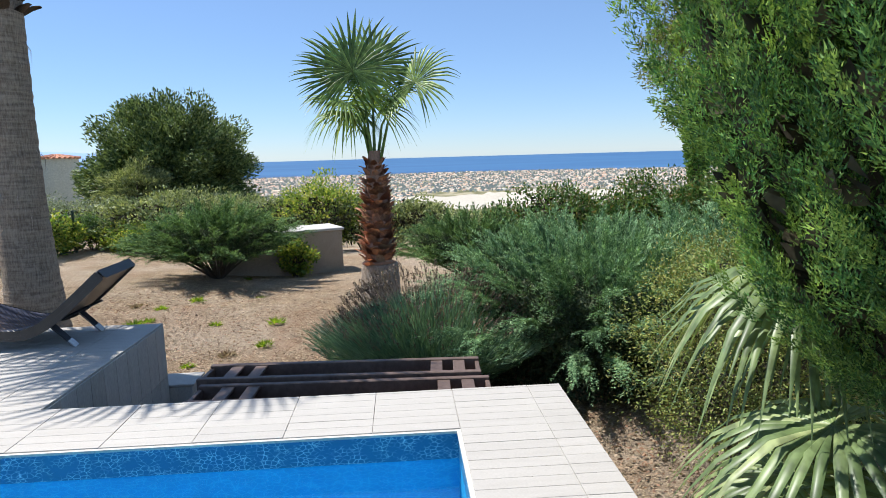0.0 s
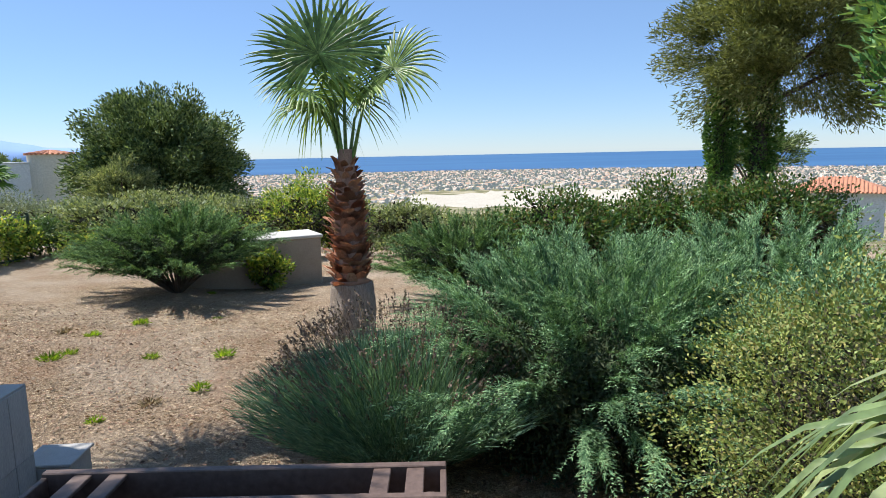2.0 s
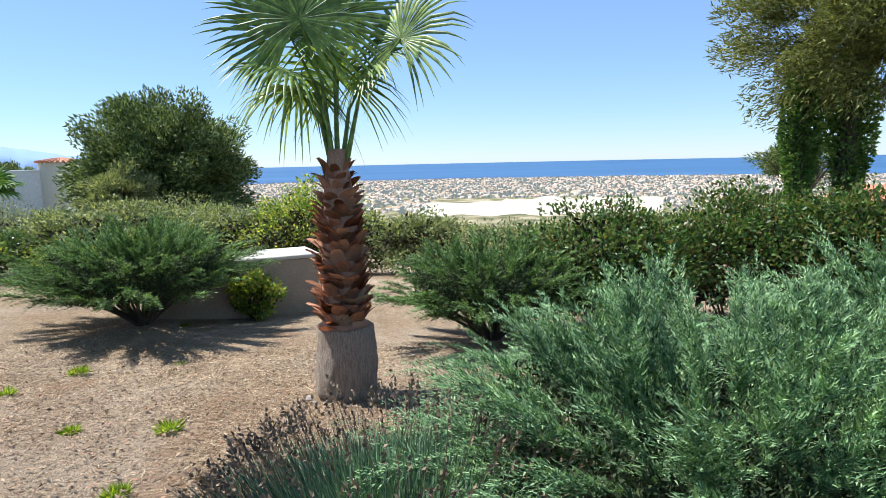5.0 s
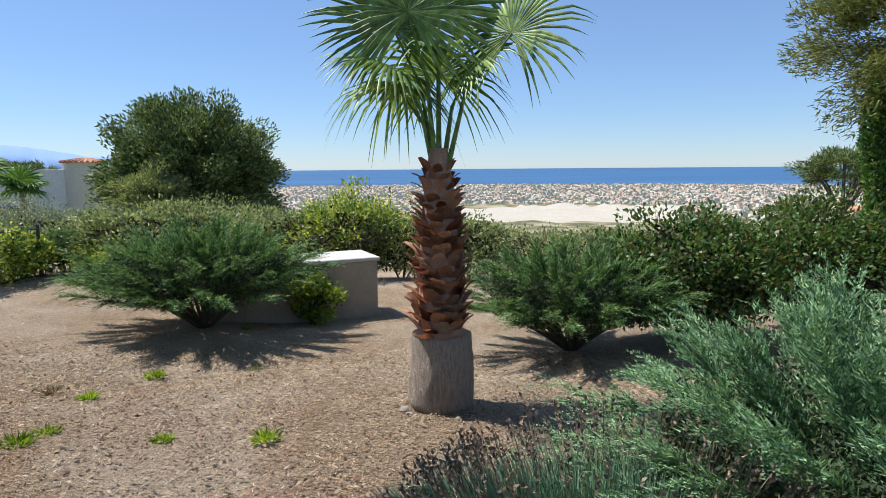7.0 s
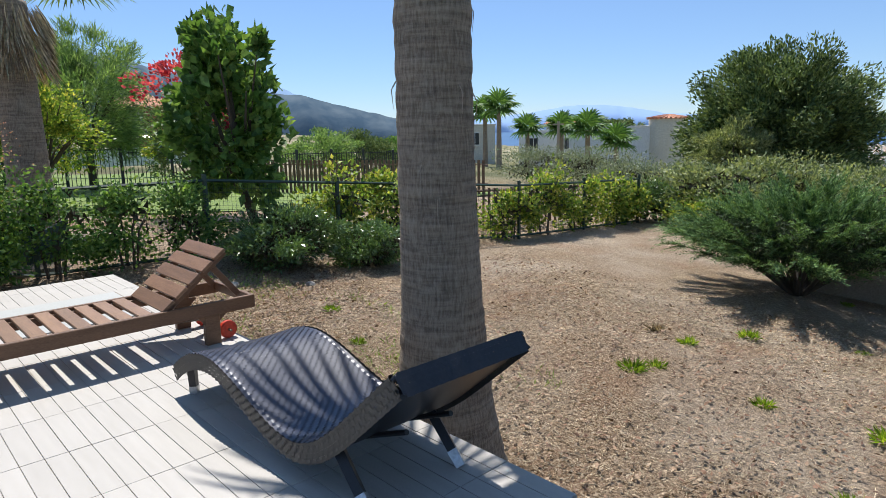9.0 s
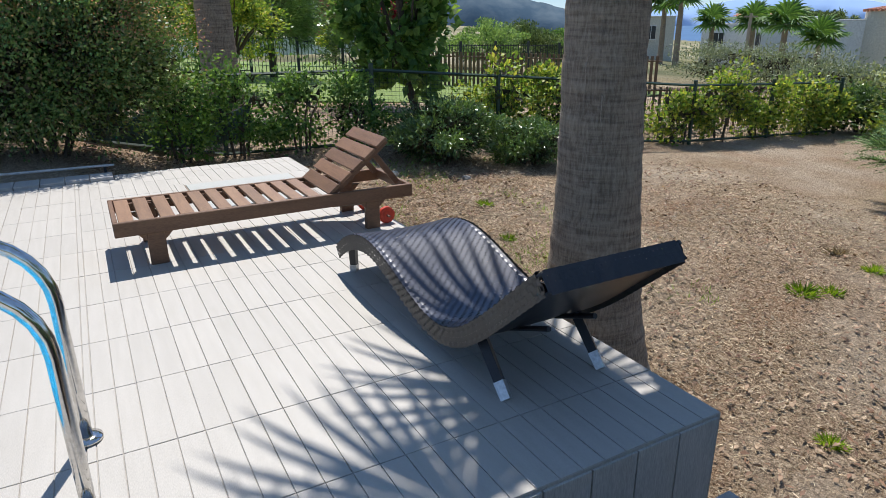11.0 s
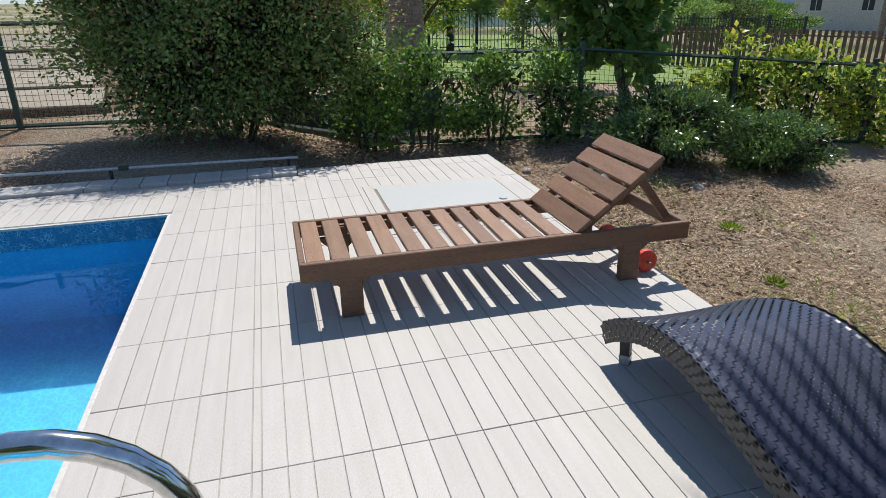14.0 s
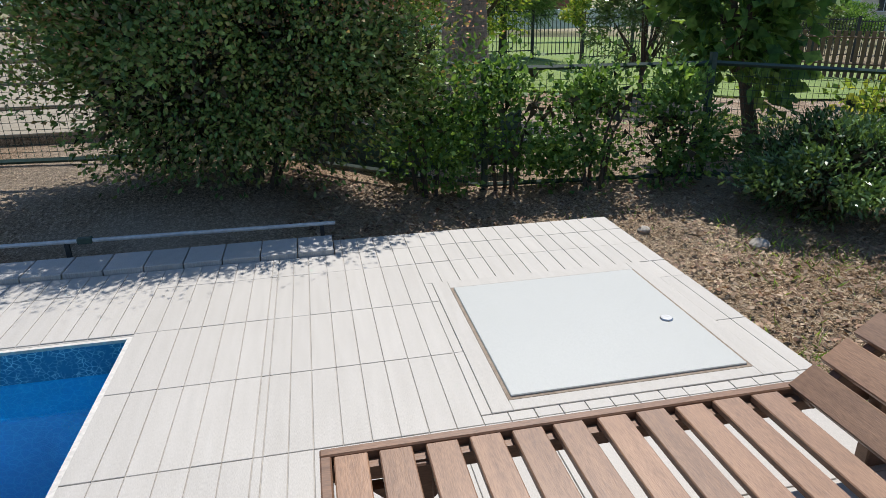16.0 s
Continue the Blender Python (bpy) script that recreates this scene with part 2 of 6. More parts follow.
# Haze is painted in: bluish base colour, repeated as a bluer emission.
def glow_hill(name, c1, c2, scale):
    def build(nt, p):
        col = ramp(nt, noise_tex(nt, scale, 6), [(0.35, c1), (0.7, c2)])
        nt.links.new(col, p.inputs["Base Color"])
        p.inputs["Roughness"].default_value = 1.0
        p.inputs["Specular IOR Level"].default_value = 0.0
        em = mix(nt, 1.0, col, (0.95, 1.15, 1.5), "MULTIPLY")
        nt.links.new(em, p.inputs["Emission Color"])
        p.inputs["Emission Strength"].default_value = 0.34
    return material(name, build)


# Bluer and paler with distance, so the colours stand for haze.
M["hill_near"] = glow_hill("haze_tinted_woods", (0.050, 0.077, 0.101), (0.095, 0.121, 0.137), 0.02)
M["hill_mid"] = glow_hill("haze_tinted_hill", (0.154, 0.225, 0.323), (0.182, 0.255, 0.348), 0.004)
M["hill_far"] = glow_hill("haze_tinted_mountains", (0.20, 0.285, 0.43), (0.215, 0.30, 0.44), 0.002)

M["palm_leaf"] = foliage("palm_leaf", [(0.07, 0.12, 0.035), (0.135, 0.21, 0.06), (0.23, 0.315, 0.10)], 0.2, 0.4)
M["fan_leaf"] = foliage("fan_palm_leaf", [(0.08, 0.12, 0.05), (0.14, 0.19, 0.085), (0.23, 0.27, 0.14)], 0.2, 0.4, 0.45)
M["juniper"] = foliage("juniper_needles", [(0.034, 0.07, 0.034), (0.065, 0.125, 0.055), (0.12, 0.20, 0.085), (0.185, 0.27, 0.115)], 0.15, 0.7, 0.12)
# Old inner foliage; its dark colour also carries the shade between plumes.
M["juniper_shade"] = foliage("shaded_old_juniper_foliage", [(0.018, 0.032, 0.016), (0.03, 0.048, 0.022), (0.05, 0.06, 0.03)], 0.1, 0.8)
M["hedge_dark"] = foliage("dark_hedge_leaf", [(0.022, 0.060, 0.016), (0.045, 0.102, 0.026), (0.090, 0.144, 0.040), (0.120, 0.084, 0.040)], 0.3, 0.35)
M["juniper_blue"] = foliage("blue_juniper_needles", [(0.042, 0.092, 0.052), (0.088, 0.168, 0.092), (0.16, 0.265, 0.148), (0.26, 0.37, 0.225)], 0.16, 0.7, 0.12)
M["cypress"] = foliage("conifer_scale_leaf", [(0.022, 0.062, 0.02), (0.045, 0.115, 0.03), (0.09, 0.185, 0.045), (0.15, 0.25, 0.06)], 0.15, 0.6)
# Yellower new growth, also brightened to stand for the sunlit parts.
M["cypress_tip"] = foliage("sunlit_fresh_conifer_growth", [(0.09, 0.17, 0.04), (0.16, 0.255, 0.06), (0.27, 0.37, 0.095)], 0.2, 0.6)
M["box_leaf"] = foliage("small_box_leaf", [(0.080, 0.123, 0.033), (0.162, 0.207, 0.054), (0.205, 0.23, 0.074), (0.23, 0.195, 0.07)], 0.15, 0.55, 0.3)
M["lavender"] = foliage("lavender_stem", [(0.05, 0.11, 0.075), (0.10, 0.18, 0.125), (0.17, 0.25, 0.18)], 0.2, 0.7)
M["lavender_spike"] = foliage("dry_lavender_spike", [(0.07, 0.05, 0.05), (0.14, 0.10, 0.085), (0.24, 0.18, 0.13)], 0.1, 0.8)
M["pine"] = foliage("pine_needles", [(0.03, 0.054, 0.02), (0.062, 0.10, 0.037), (0.13, 0.18, 0.066), (0.20, 0.25, 0.10)], 0.12, 0.6)
M["pine_dry"] = foliage("olive_pine_needles", [(0.065, 0.08, 0.027), (0.12, 0.138, 0.045), (0.185, 0.205, 0.08)], 0.25, 0.6)
M["dark_leaf"] = foliage("glossy_dark_leaf", [(0.038, 0.075, 0.027), (0.075, 0.135, 0.045), (0.135, 0.210, 0.075)], 0.2, 0.28, 0.6)
M["red_leaf"] = foliage("reddish_shrub_leaf", [(0.057, 0.086, 0.029), (0.115, 0.138, 0.046), (0.196, 0.172, 0.069), (0.299, 0.149, 0.081)], 0.25, 0.35, 0.5)
M["abelia"] = foliage("abelia_leaf", [(0.05, 0.095, 0.03), (0.10, 0.165, 0.055), (0.17, 0.25, 0.08), (0.21, 0.16, 0.09)], 0.2, 0.45, 0.25)
M["abelia_pink"] = foliage("abelia_blossom", [(0.357, 0.144, 0.115), (0.468, 0.238, 0.194), (0.510, 0.317, 0.259)], 0.3, 0.6)
M["vine"] = foliage("vine_leaf", [(0.06, 0.12, 0.025), (0.12, 0.20, 0.04), (0.24, 0.30, 0.06), (0.36, 0.34, 0.09)], 0.4, 0.45)
M["vine_dark"] = foliage("hedge_leaf", [(0.045, 0.105, 0.030), (0.090, 0.173, 0.045), (0.165, 0.255, 0.075)], 0.3, 0.6)
M["scrub"] = foliage("scrub_leaf", [(0.08, 0.11, 0.052), (0.13, 0.165, 0.08), (0.20, 0.235, 0.12), (0.27, 0.29, 0.16)], 0.3, 0.6)
M["olive"] = foliage("olive_leaf", [(0.10, 0.13, 0.09), (0.17, 0.20, 0.14), (0.25, 0.28, 0.21)], 0.2, 0.6)
M["willow"] = foliage("willow_leaf", [(0.07, 0.13, 0.05), (0.12, 0.20, 0.08), (0.19, 0.27, 0.12)], 0.4, 0.5)
M["weed"] = foliage("fresh_weed_leaf", [(0.085, 0.158, 0.016), (0.153, 0.245, 0.024), (0.255, 0.317, 0.040)], 0.4, 0.5)
M["flower"] = foliage("crimson_blossom", [(0.270, 0.024, 0.056), (0.372, 0.048, 0.098), (0.420, 0.108, 0.154)], 0.4, 0.6)
M["straw"] = foliage("dry_straw", [(0.13, 0.09, 0.06), (0.25, 0.185, 0.13), (0.37, 0.30, 0.225), (0.48, 0.41, 0.33)], 0.1, 0.8)
M["litter"] = foliage("dead_leaves", [(0.089, 0.051, 0.037), (0.179, 0.102, 0.069), (0.24, 0.165, 0.12), (0.32, 0.245, 0.19)], 0.1, 0.7)
# Near-black leaf colour that carries the shade inside bushes and the conifer.
M["core_shade"] = foliage("shade_dark_core_leaf", [(0.022, 0.02, 0.013), (0.04, 0.036, 0.022), (0.06, 0.05, 0.032)], 0.0, 0.9)
M["lawn"] = foliage("lawn_blade", [(0.10, 0.19, 0.03), (0.17, 0.28, 0.05), (0.26, 0.34, 0.08)], 0.3, 0.6)
# The last value on these three is emission that stands for haze.
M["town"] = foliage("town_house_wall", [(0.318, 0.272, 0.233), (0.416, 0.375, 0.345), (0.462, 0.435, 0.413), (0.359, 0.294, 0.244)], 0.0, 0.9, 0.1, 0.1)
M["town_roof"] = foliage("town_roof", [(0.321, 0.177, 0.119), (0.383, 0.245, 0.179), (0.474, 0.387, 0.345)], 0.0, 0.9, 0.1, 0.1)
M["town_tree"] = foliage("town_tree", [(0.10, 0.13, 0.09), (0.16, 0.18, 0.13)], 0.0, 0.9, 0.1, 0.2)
M["sand"] = surface("bare_pale_earth", (0.443, 0.392, 0.302), (0.531, 0.487, 0.399), 0.05, 0.6, 0.95)


# ---- mesh helpers ----
rng = np.random.default_rng(7)


def part(name, bm, mat, parent=None, label="", smooth=False):
    me = bpy.data.meshes.new(name)
    bmesh.ops.recalc_face_normals(bm, faces=bm.faces[:])
    bm.to_mesh(me)
    bm.free()
    if smooth:
        me.polygons.foreach_set("use_smooth", [True] * len(me.polygons))
    me.materials.append(mat)
    ob = new(name, me)
    ob.parent = parent
    if label:
        tagged(ob, label)
    return ob


def data_part(name, verts, faces, mat, parent=None, label=""):
    """Many small faces at once; faces is an (n, k) array."""
    verts, faces = np.asarray(verts, dtype=np.float32), np.asarray(faces, dtype=np.int32)
    me = bpy.data.meshes.new(name)
    k = faces.shape[1]
    me.vertices.add(len(verts))
    me.vertices.foreach_set("co", verts.ravel())
    me.loops.add(faces.size)
    me.loops.foreach_set("vertex_index", faces.ravel())
    me.polygons.add(len(faces))
    me.polygons.foreach_set("loop_start", np.arange(0, faces.size, k, dtype=np.int32))
    me.update(calc_edges=True)
    me.materials.append(mat)
    ob = new(name, me)
    ob.parent = parent
    if label:
        tagged(ob, label)
    return ob


def thing(name, at, label, category, group="", kind="", rz=0.0):
    ob = new(name)
    ob.matrix_basis = pose(at[0], at[1], at[2], 0, 0, rz)
    return tagged(ob, label, category, group, kind)


def box(bm, lo, hi, bevel=0.0, m=None):
    """A box between two corners, its edges eased by bevel, in the frame m."""
    r = bmesh.ops.create_cube(bm, size=1.0)
    vs = r["verts"]
    for v in vs:
        v.co = Vector([lo[i] + (v.co[i] + 0.5) * (hi[i] - lo[i]) for i in range(3)])
    if bevel > 0:
        es = list({e for v in vs for e in v.link_edges})
        vs = bmesh.ops.bevel(bm, geom=es, offset=bevel, segments=1, affect="EDGES")["verts"]
    if m is not None:
        bmesh.ops.transform(bm, matrix=m, verts=[v for v in vs if v.is_valid])
    return bm


def boxes(*items, bevel=0.0, m=None):
    bm = bmesh.new()
    for lo, hi in items:
        box(bm, lo, hi, bevel, m)
    return bm


def tube(bm, pts, radii, seg=10, closed_ends=True):
    pts = [Vector(p) for p in pts]
    rings = []
    side = Vector((0, 0, 1)).cross(pts[1] - pts[0])
    if side.length < 1e-4:
        side = Vector((1, 0, 0))
    for i, p in enumerate(pts):
        d = (pts[min(i + 1, len(pts) - 1)] - pts[max(i - 1, 0)]).normalized()
        side = (side - d * side.dot(d)).normalized()
        up = d.cross(side)
        r = radii[i] if hasattr(radii, "__len__") else radii
        rings.append([bm.verts.new(p + (side * math.cos(a) + up * math.sin(a)) * r) for a in [2 * math.pi * k / seg for k in range(seg)]])
    for a, b in zip(rings, rings[1:]):
        for k in range(seg):
            bm.faces.new((a[k], a[(k + 1) % seg], b[(k + 1) % seg], b[k]))
    if closed_ends:
        bm.faces.new(rings[0])
        bm.faces.new(rings[-1][::-1])
    return bm


def unit(a):
    return a / np.maximum(np.linalg.norm(a, axis=1, keepdims=True), 1e-9)


def leaves(name, pos, dirs, length, width, mat, parent=None, label="", fold=0.15, normal=None, needle=False):
    """Pointed leaves, each a folded diamond or a slim needle, growing from pos along dirs."""
    n = len(pos)
    d = unit(np.asarray(dirs, dtype=float))
    ref = rng.normal(size=(n, 3)) if normal is None else np.asarray(normal, dtype=float) + rng.normal(scale=0.35, size=(n, 3))
    s = unit(np.cross(d, ref))
    u = np.cross(s, d)
    L = np.broadcast_to(np.asarray(length, dtype=float), (n,))[:, None]
    W = np.broadcast_to(np.asarray(width, dtype=float), (n,))[:, None]
    if needle:
        v = np.stack([pos - s * W * 0.5, pos + s * W * 0.5, pos + d * L - u * L * 0.06], axis=1).reshape(-1, 3)
        return data_part(name, v, np.arange(3 * n).reshape(n, 3), mat, parent, label)
    mid = pos + d * L * 0.45 - u * W * fold
    v = np.stack([pos, mid + s * W * 0.5 + u * W * fold * 2, pos + d * L - u * L * 0.06, mid - s * W * 0.5 + u * W * fold * 2], axis=1).reshape(-1, 3)
    f = np.arange(4 * n).reshape(n, 4)
    return data_part(name, v, f, mat, parent, label)


def ball_points(n, power=0.33, up=0.0):
    p = unit(rng.normal(size=(n, 3)))
    p[:, 2] = p[:, 2] * (1 - up) + up * np.abs(p[:, 2])
    return p * rng.random((n, 1)) ** power


def lumpy(n, centre, radii, clumps, spread=0.42, power=0.4, flat=0.0):
    """Points gathered in clumps over an ellipsoid; returns points and outward directions."""
    c = unit(rng.normal(size=(clumps, 3)))
    c[:, 2] = np.where(c[:, 2] < -0.88, -c[:, 2] * 0.5, c[:, 2])
    c *= (0.45 + 0.5 * rng.random((clumps, 1)))
    size = spread * (0.55 + 0.8 * rng.random(clumps))
    k = rng.integers(0, clumps, n)
    off = ball_points(n, power) * size[k][:, None]
    off[:, 2] *= 1 - flat
    p = c[k] + off
    out = unit(off * 1.2 + c[k] * 0.8 + np.array([0, 0, 0.25]))
    return np.asarray(centre) + p * np.asarray(radii), out


def roughen(bm, amount, stretch, seed=0.0):
    """Push a trunk's skin in and out by noise, stretched along z."""
    bm.normal_update()
    for v_ in bm.verts:
        n_ = noise.fractal(Vector((v_.co.x * stretch[0] + seed, v_.co.y * stretch[0], v_.co.z * stretch[1])), 0.7, 2.0, 4)
        v_.co += Vector((v_.co.x, v_.co.y, 0)).normalized() * amount * n_
    return bm


def gz(x, y):
    """Height of the garden ground."""
    w = np.clip((-4 - x) / 4, 0, 1)
    z = -0.93 + 0.1 * np.clip(-2.4 - x, 0, 7.0) - (1 - w) * 0.05 * np.clip(y - 10.5, 0, 12) - w * (0.075 * np.clip(y - 8.5, 0, 6.2) + 0.02 * np.clip(y - 14.7, 0, 8))
    return z + 0.38 * np.clip((6.0 - y) / 1.5, 0, 1) * np.clip((-6.5 - x) / 0.8, 0, 1)


# ---- setting ----
POOL_W, POOL_E, POOL_S, POOL_N = -6.44, 0.668, 1.72, 4.168
DECK_E, DECK_N, PLAT_E, PLAT_N, DECK_W = 1.353, 4.756, -1.83, 6.772, -7.17


def land(x, y):
    """Garden, falling to a coastal plain ahead; near level to the left."""
    z = gz(x, y)
    az = np.degrees(np.arctan2(-x, np.maximum(y, 0.01)))
    run = np.maximum(0, y - 21) + 0.4 * np.maximum(0, x - 9)
    fall = np.clip((62 - az) / 50, 0, 1)
    z = z - 0.115 * run * fall
    return np.maximum(z, -40.0)


def ground_mesh():
    near = np.arange(-13, 9.01, 0.4)
    far = 9 * 1.28 ** np.arange(1, 27)
    far = far[far < 4700]
    xs = np.concatenate([-13 - far[::-1] + 9, near, far])
    near_y = np.arange(-4, 24.01, 0.4)
    fy = 24 + 0.9 * 1.25 ** np.arange(1, 40)
    fy = fy[fy < 4700]
    ys = np.concatenate([-4 - far[::-1] + 9, near_y, fy])
    X, Y = np.meshgrid(xs, ys)
    Z = land(X, Y)
    inner = ((X > DECK_W + 0.45) & (X < DECK_E - 0.4) & (Y > -1.0) & (Y < DECK_N - 0.4)) | ((X > -6.9) & (X < PLAT_E - 0.45) & (Y > 3) & (Y < PLAT_N - 0.45))
    Z = np.where(inner, -2.3, Z + 0.025 * np.sin(X * 1.7 + 1) * np.cos(Y * 1.3))
    n, m = X.shape
    v = np.stack([X, Y, Z], axis=2).reshape(-1, 3)
    i = np.arange(n * m).reshape(n, m)
    f = np.stack([i[:-1, :-1], i[:-1, 1:], i[1:, 1:], i[1:, :-1]], axis=2).reshape(-1, 4)
    ob = data_part("ground", v, f, M["ground"])
    ob.data.polygons.foreach_set("use_smooth", [True] * len(f))
    return tagged(ob, "dry garden ground with straw falling to a plain", "ground", kind="structure")


ground_mesh()

# the terrace: a solid body round the pool basin
terrace = thing("terrace", (0, 0, 0), "raised terrace of pale wood-look tiles round the pool", "terrace", kind="structure")
TOP = -0.005
RECTS = [(DECK_W, DECK_E, POOL_N, DECK_N), (DECK_W, PLAT_E, DECK_N, PLAT_N), (-7.41, DECK_W, 5.06, PLAT_N),
         (DECK_W, POOL_W, -1.5, POOL_N), (POOL_E, DECK_E, -1.5, POOL_N), (POOL_W, POOL_E, -1.5, POOL_S)]
part("terrace_body", boxes(*[((a, c, -1.6), (b, d, TOP)) for a, b, c, d in RECTS]), M["joint"], terrace)

pool = thing("pool", (0, 0, 0), "rectangular swimming pool with a blue liner", "pool", kind="structure")
PD, BAND = -1.45, -0.165
part("pool_floor", boxes(((POOL_W, POOL_S, PD - 0.1), (POOL_E, POOL_N, PD))), M["liner"], pool)
part("pool_wall", boxes(((POOL_W - 0.002, POOL_N - 0.012, PD), (POOL_E, POOL_N + 0.002, BAND)), ((POOL_W, POOL_S, PD), (POOL_E, POOL_S + 0.012, BAND)),
                        ((POOL_W, POOL_S + 0.012, PD), (POOL_W + 0.012, POOL_N - 0.012, BAND)), ((POOL_E - 0.012, POOL_S + 0.012, PD), (POOL_E, POOL_N - 0.012, BAND))), M["liner"], pool)
part("mosaic_border", boxes(((POOL_W, POOL_N - 0.014, BAND), (POOL_E, POOL_N + 0.001, -0.02)), ((POOL_W, POOL_S, BAND), (POOL_E, POOL_S + 0.014, -0.02)),
                            ((POOL_W, POOL_S + 0.014, BAND), (POOL_W + 0.014, POOL_N - 0.014, -0.02)), ((POOL_E - 0.014, POOL_S + 0.014, BAND), (POOL_E, POOL_N - 0.014, -0.02))), M["band"], pool)
part("coping_lip", boxes(((POOL_W, POOL_N - 0.022, -0.02), (POOL_E, POOL_N, -0.006)), ((POOL_E - 0.022, POOL_S, -0.02), (POOL_E, POOL_N - 0.022, -0.006)), ((POOL_W, POOL_S, -0.02), (POOL_W + 0.022, POOL_N - 0.022, -0.006))), M["slab"], pool)
wx, wy, wz = (POOL_W + 0.012, POOL_E - 0.012), (POOL_S + 0.012, POOL_N - 0.012), -0.172
water = data_part("water", [(wx[0], wy[0], wz), (wx[1], wy[0], wz), (wx[1], wy[1], wz), (wx[0], wy[1], wz)], [(0, 1, 2, 3)], M["water"], pool)
water.visible_shadow = False

# ---- sea, far hills and town ----
v, f = [], []
for i, a in enumerate(np.radians(np.linspace(60, -75, 46))):
    for r, z in ((1350, -39.5), (2200, -37.0), (4880, -25.5)):
        v.append((-math.sin(a) * r, math.cos(a) * r, z))
    if i:
        b = 3 * i
        f += [(b - 3, b, b + 1, b - 2), (b - 2, b + 1, b + 2, b - 1)]
tagged(data_part("sea", v, f, M["sea"]), "calm deep blue sea up to the horizon", "sea", kind="structure")


def ridge(name, dist, stops, mat, label, rough=0.12, base=-60.0):
    """A mountain ridge along a ring round the garden: (azimuth, elevation) stops."""
    stops = sorted(stops)
    az = np.linspace(stops[0][0], stops[-1][0], 160)
    el = np.interp(az, [s[0] for s in stops], [s[1] for s in stops])
    h = np.tan(np.radians(el)) * dist + 1.4
    w = np.array([noise.fractal(Vector((a * 0.7, dist * 0.01, 0)), 0.8, 2.1, 5) for a in az])
    h = h + w * rough * dist * 0.02
    v, f = [], []
    rows = ((1.0, 0.0), (1.0, 0.45), (1.05, 0.8), (1.1, 1.0), (1.2, 0.6))
    for i, a in enumerate(np.radians(az)):
        for k, (r, t) in enumerate(rows):
            rr = dist * r * (1 + 0.02 * noise.noise(Vector((i * 0.25, k * 1.7, dist))))
            v.append((-math.sin(a) * rr, math.cos(a) * rr, base + (h[i] - base) * t * (1 if k != 3 else r)))
        if i:
            b = len(rows) * i
            for k in range(len(rows) - 1):
                f.append((b - len(rows) + k, b + k, b + k + 1, b - len(rows) + k + 1))
    return tagged(data_part(name, v, f, mat), label, "hill", kind="structure")


ridge("backdrop_hill_near", 1500, [(104, 7.5), (90, 7.2), (78, 6.5), (72, 5.4), (66, 3.9), (62, 3.0), (59, 2.9), (57, 2.35), (54, 1.6), (50.5, 0.7), (47, -0.4), (44, -1.5)], M["hill_near"], "wooded grey-green hillside with haze in its colour", 0.10)
ridge("backdrop_hill_mid", 2400, [(100, 9), (86, 8.5), (76, 6.6), (70, 5.0), (64, 3.9), (60, 3.4), (56, 1.5), (50, 0.3)], M["hill_mid"], "mountain slope tinted blue for haze", 0.10)
ridge("backdrop_hill_far", 4300, [(62, 0.6), (54, 0.8), (48, 1.0), (43, 0.7), (39, 1.2), (35, 1.75), (32, 1.6), (28, 0.9), (22, 0.5), (16, -0.1), (12, -0.6)], M["hill_far"], "faint mountains across the bay tinted blue for haze", 0.06)


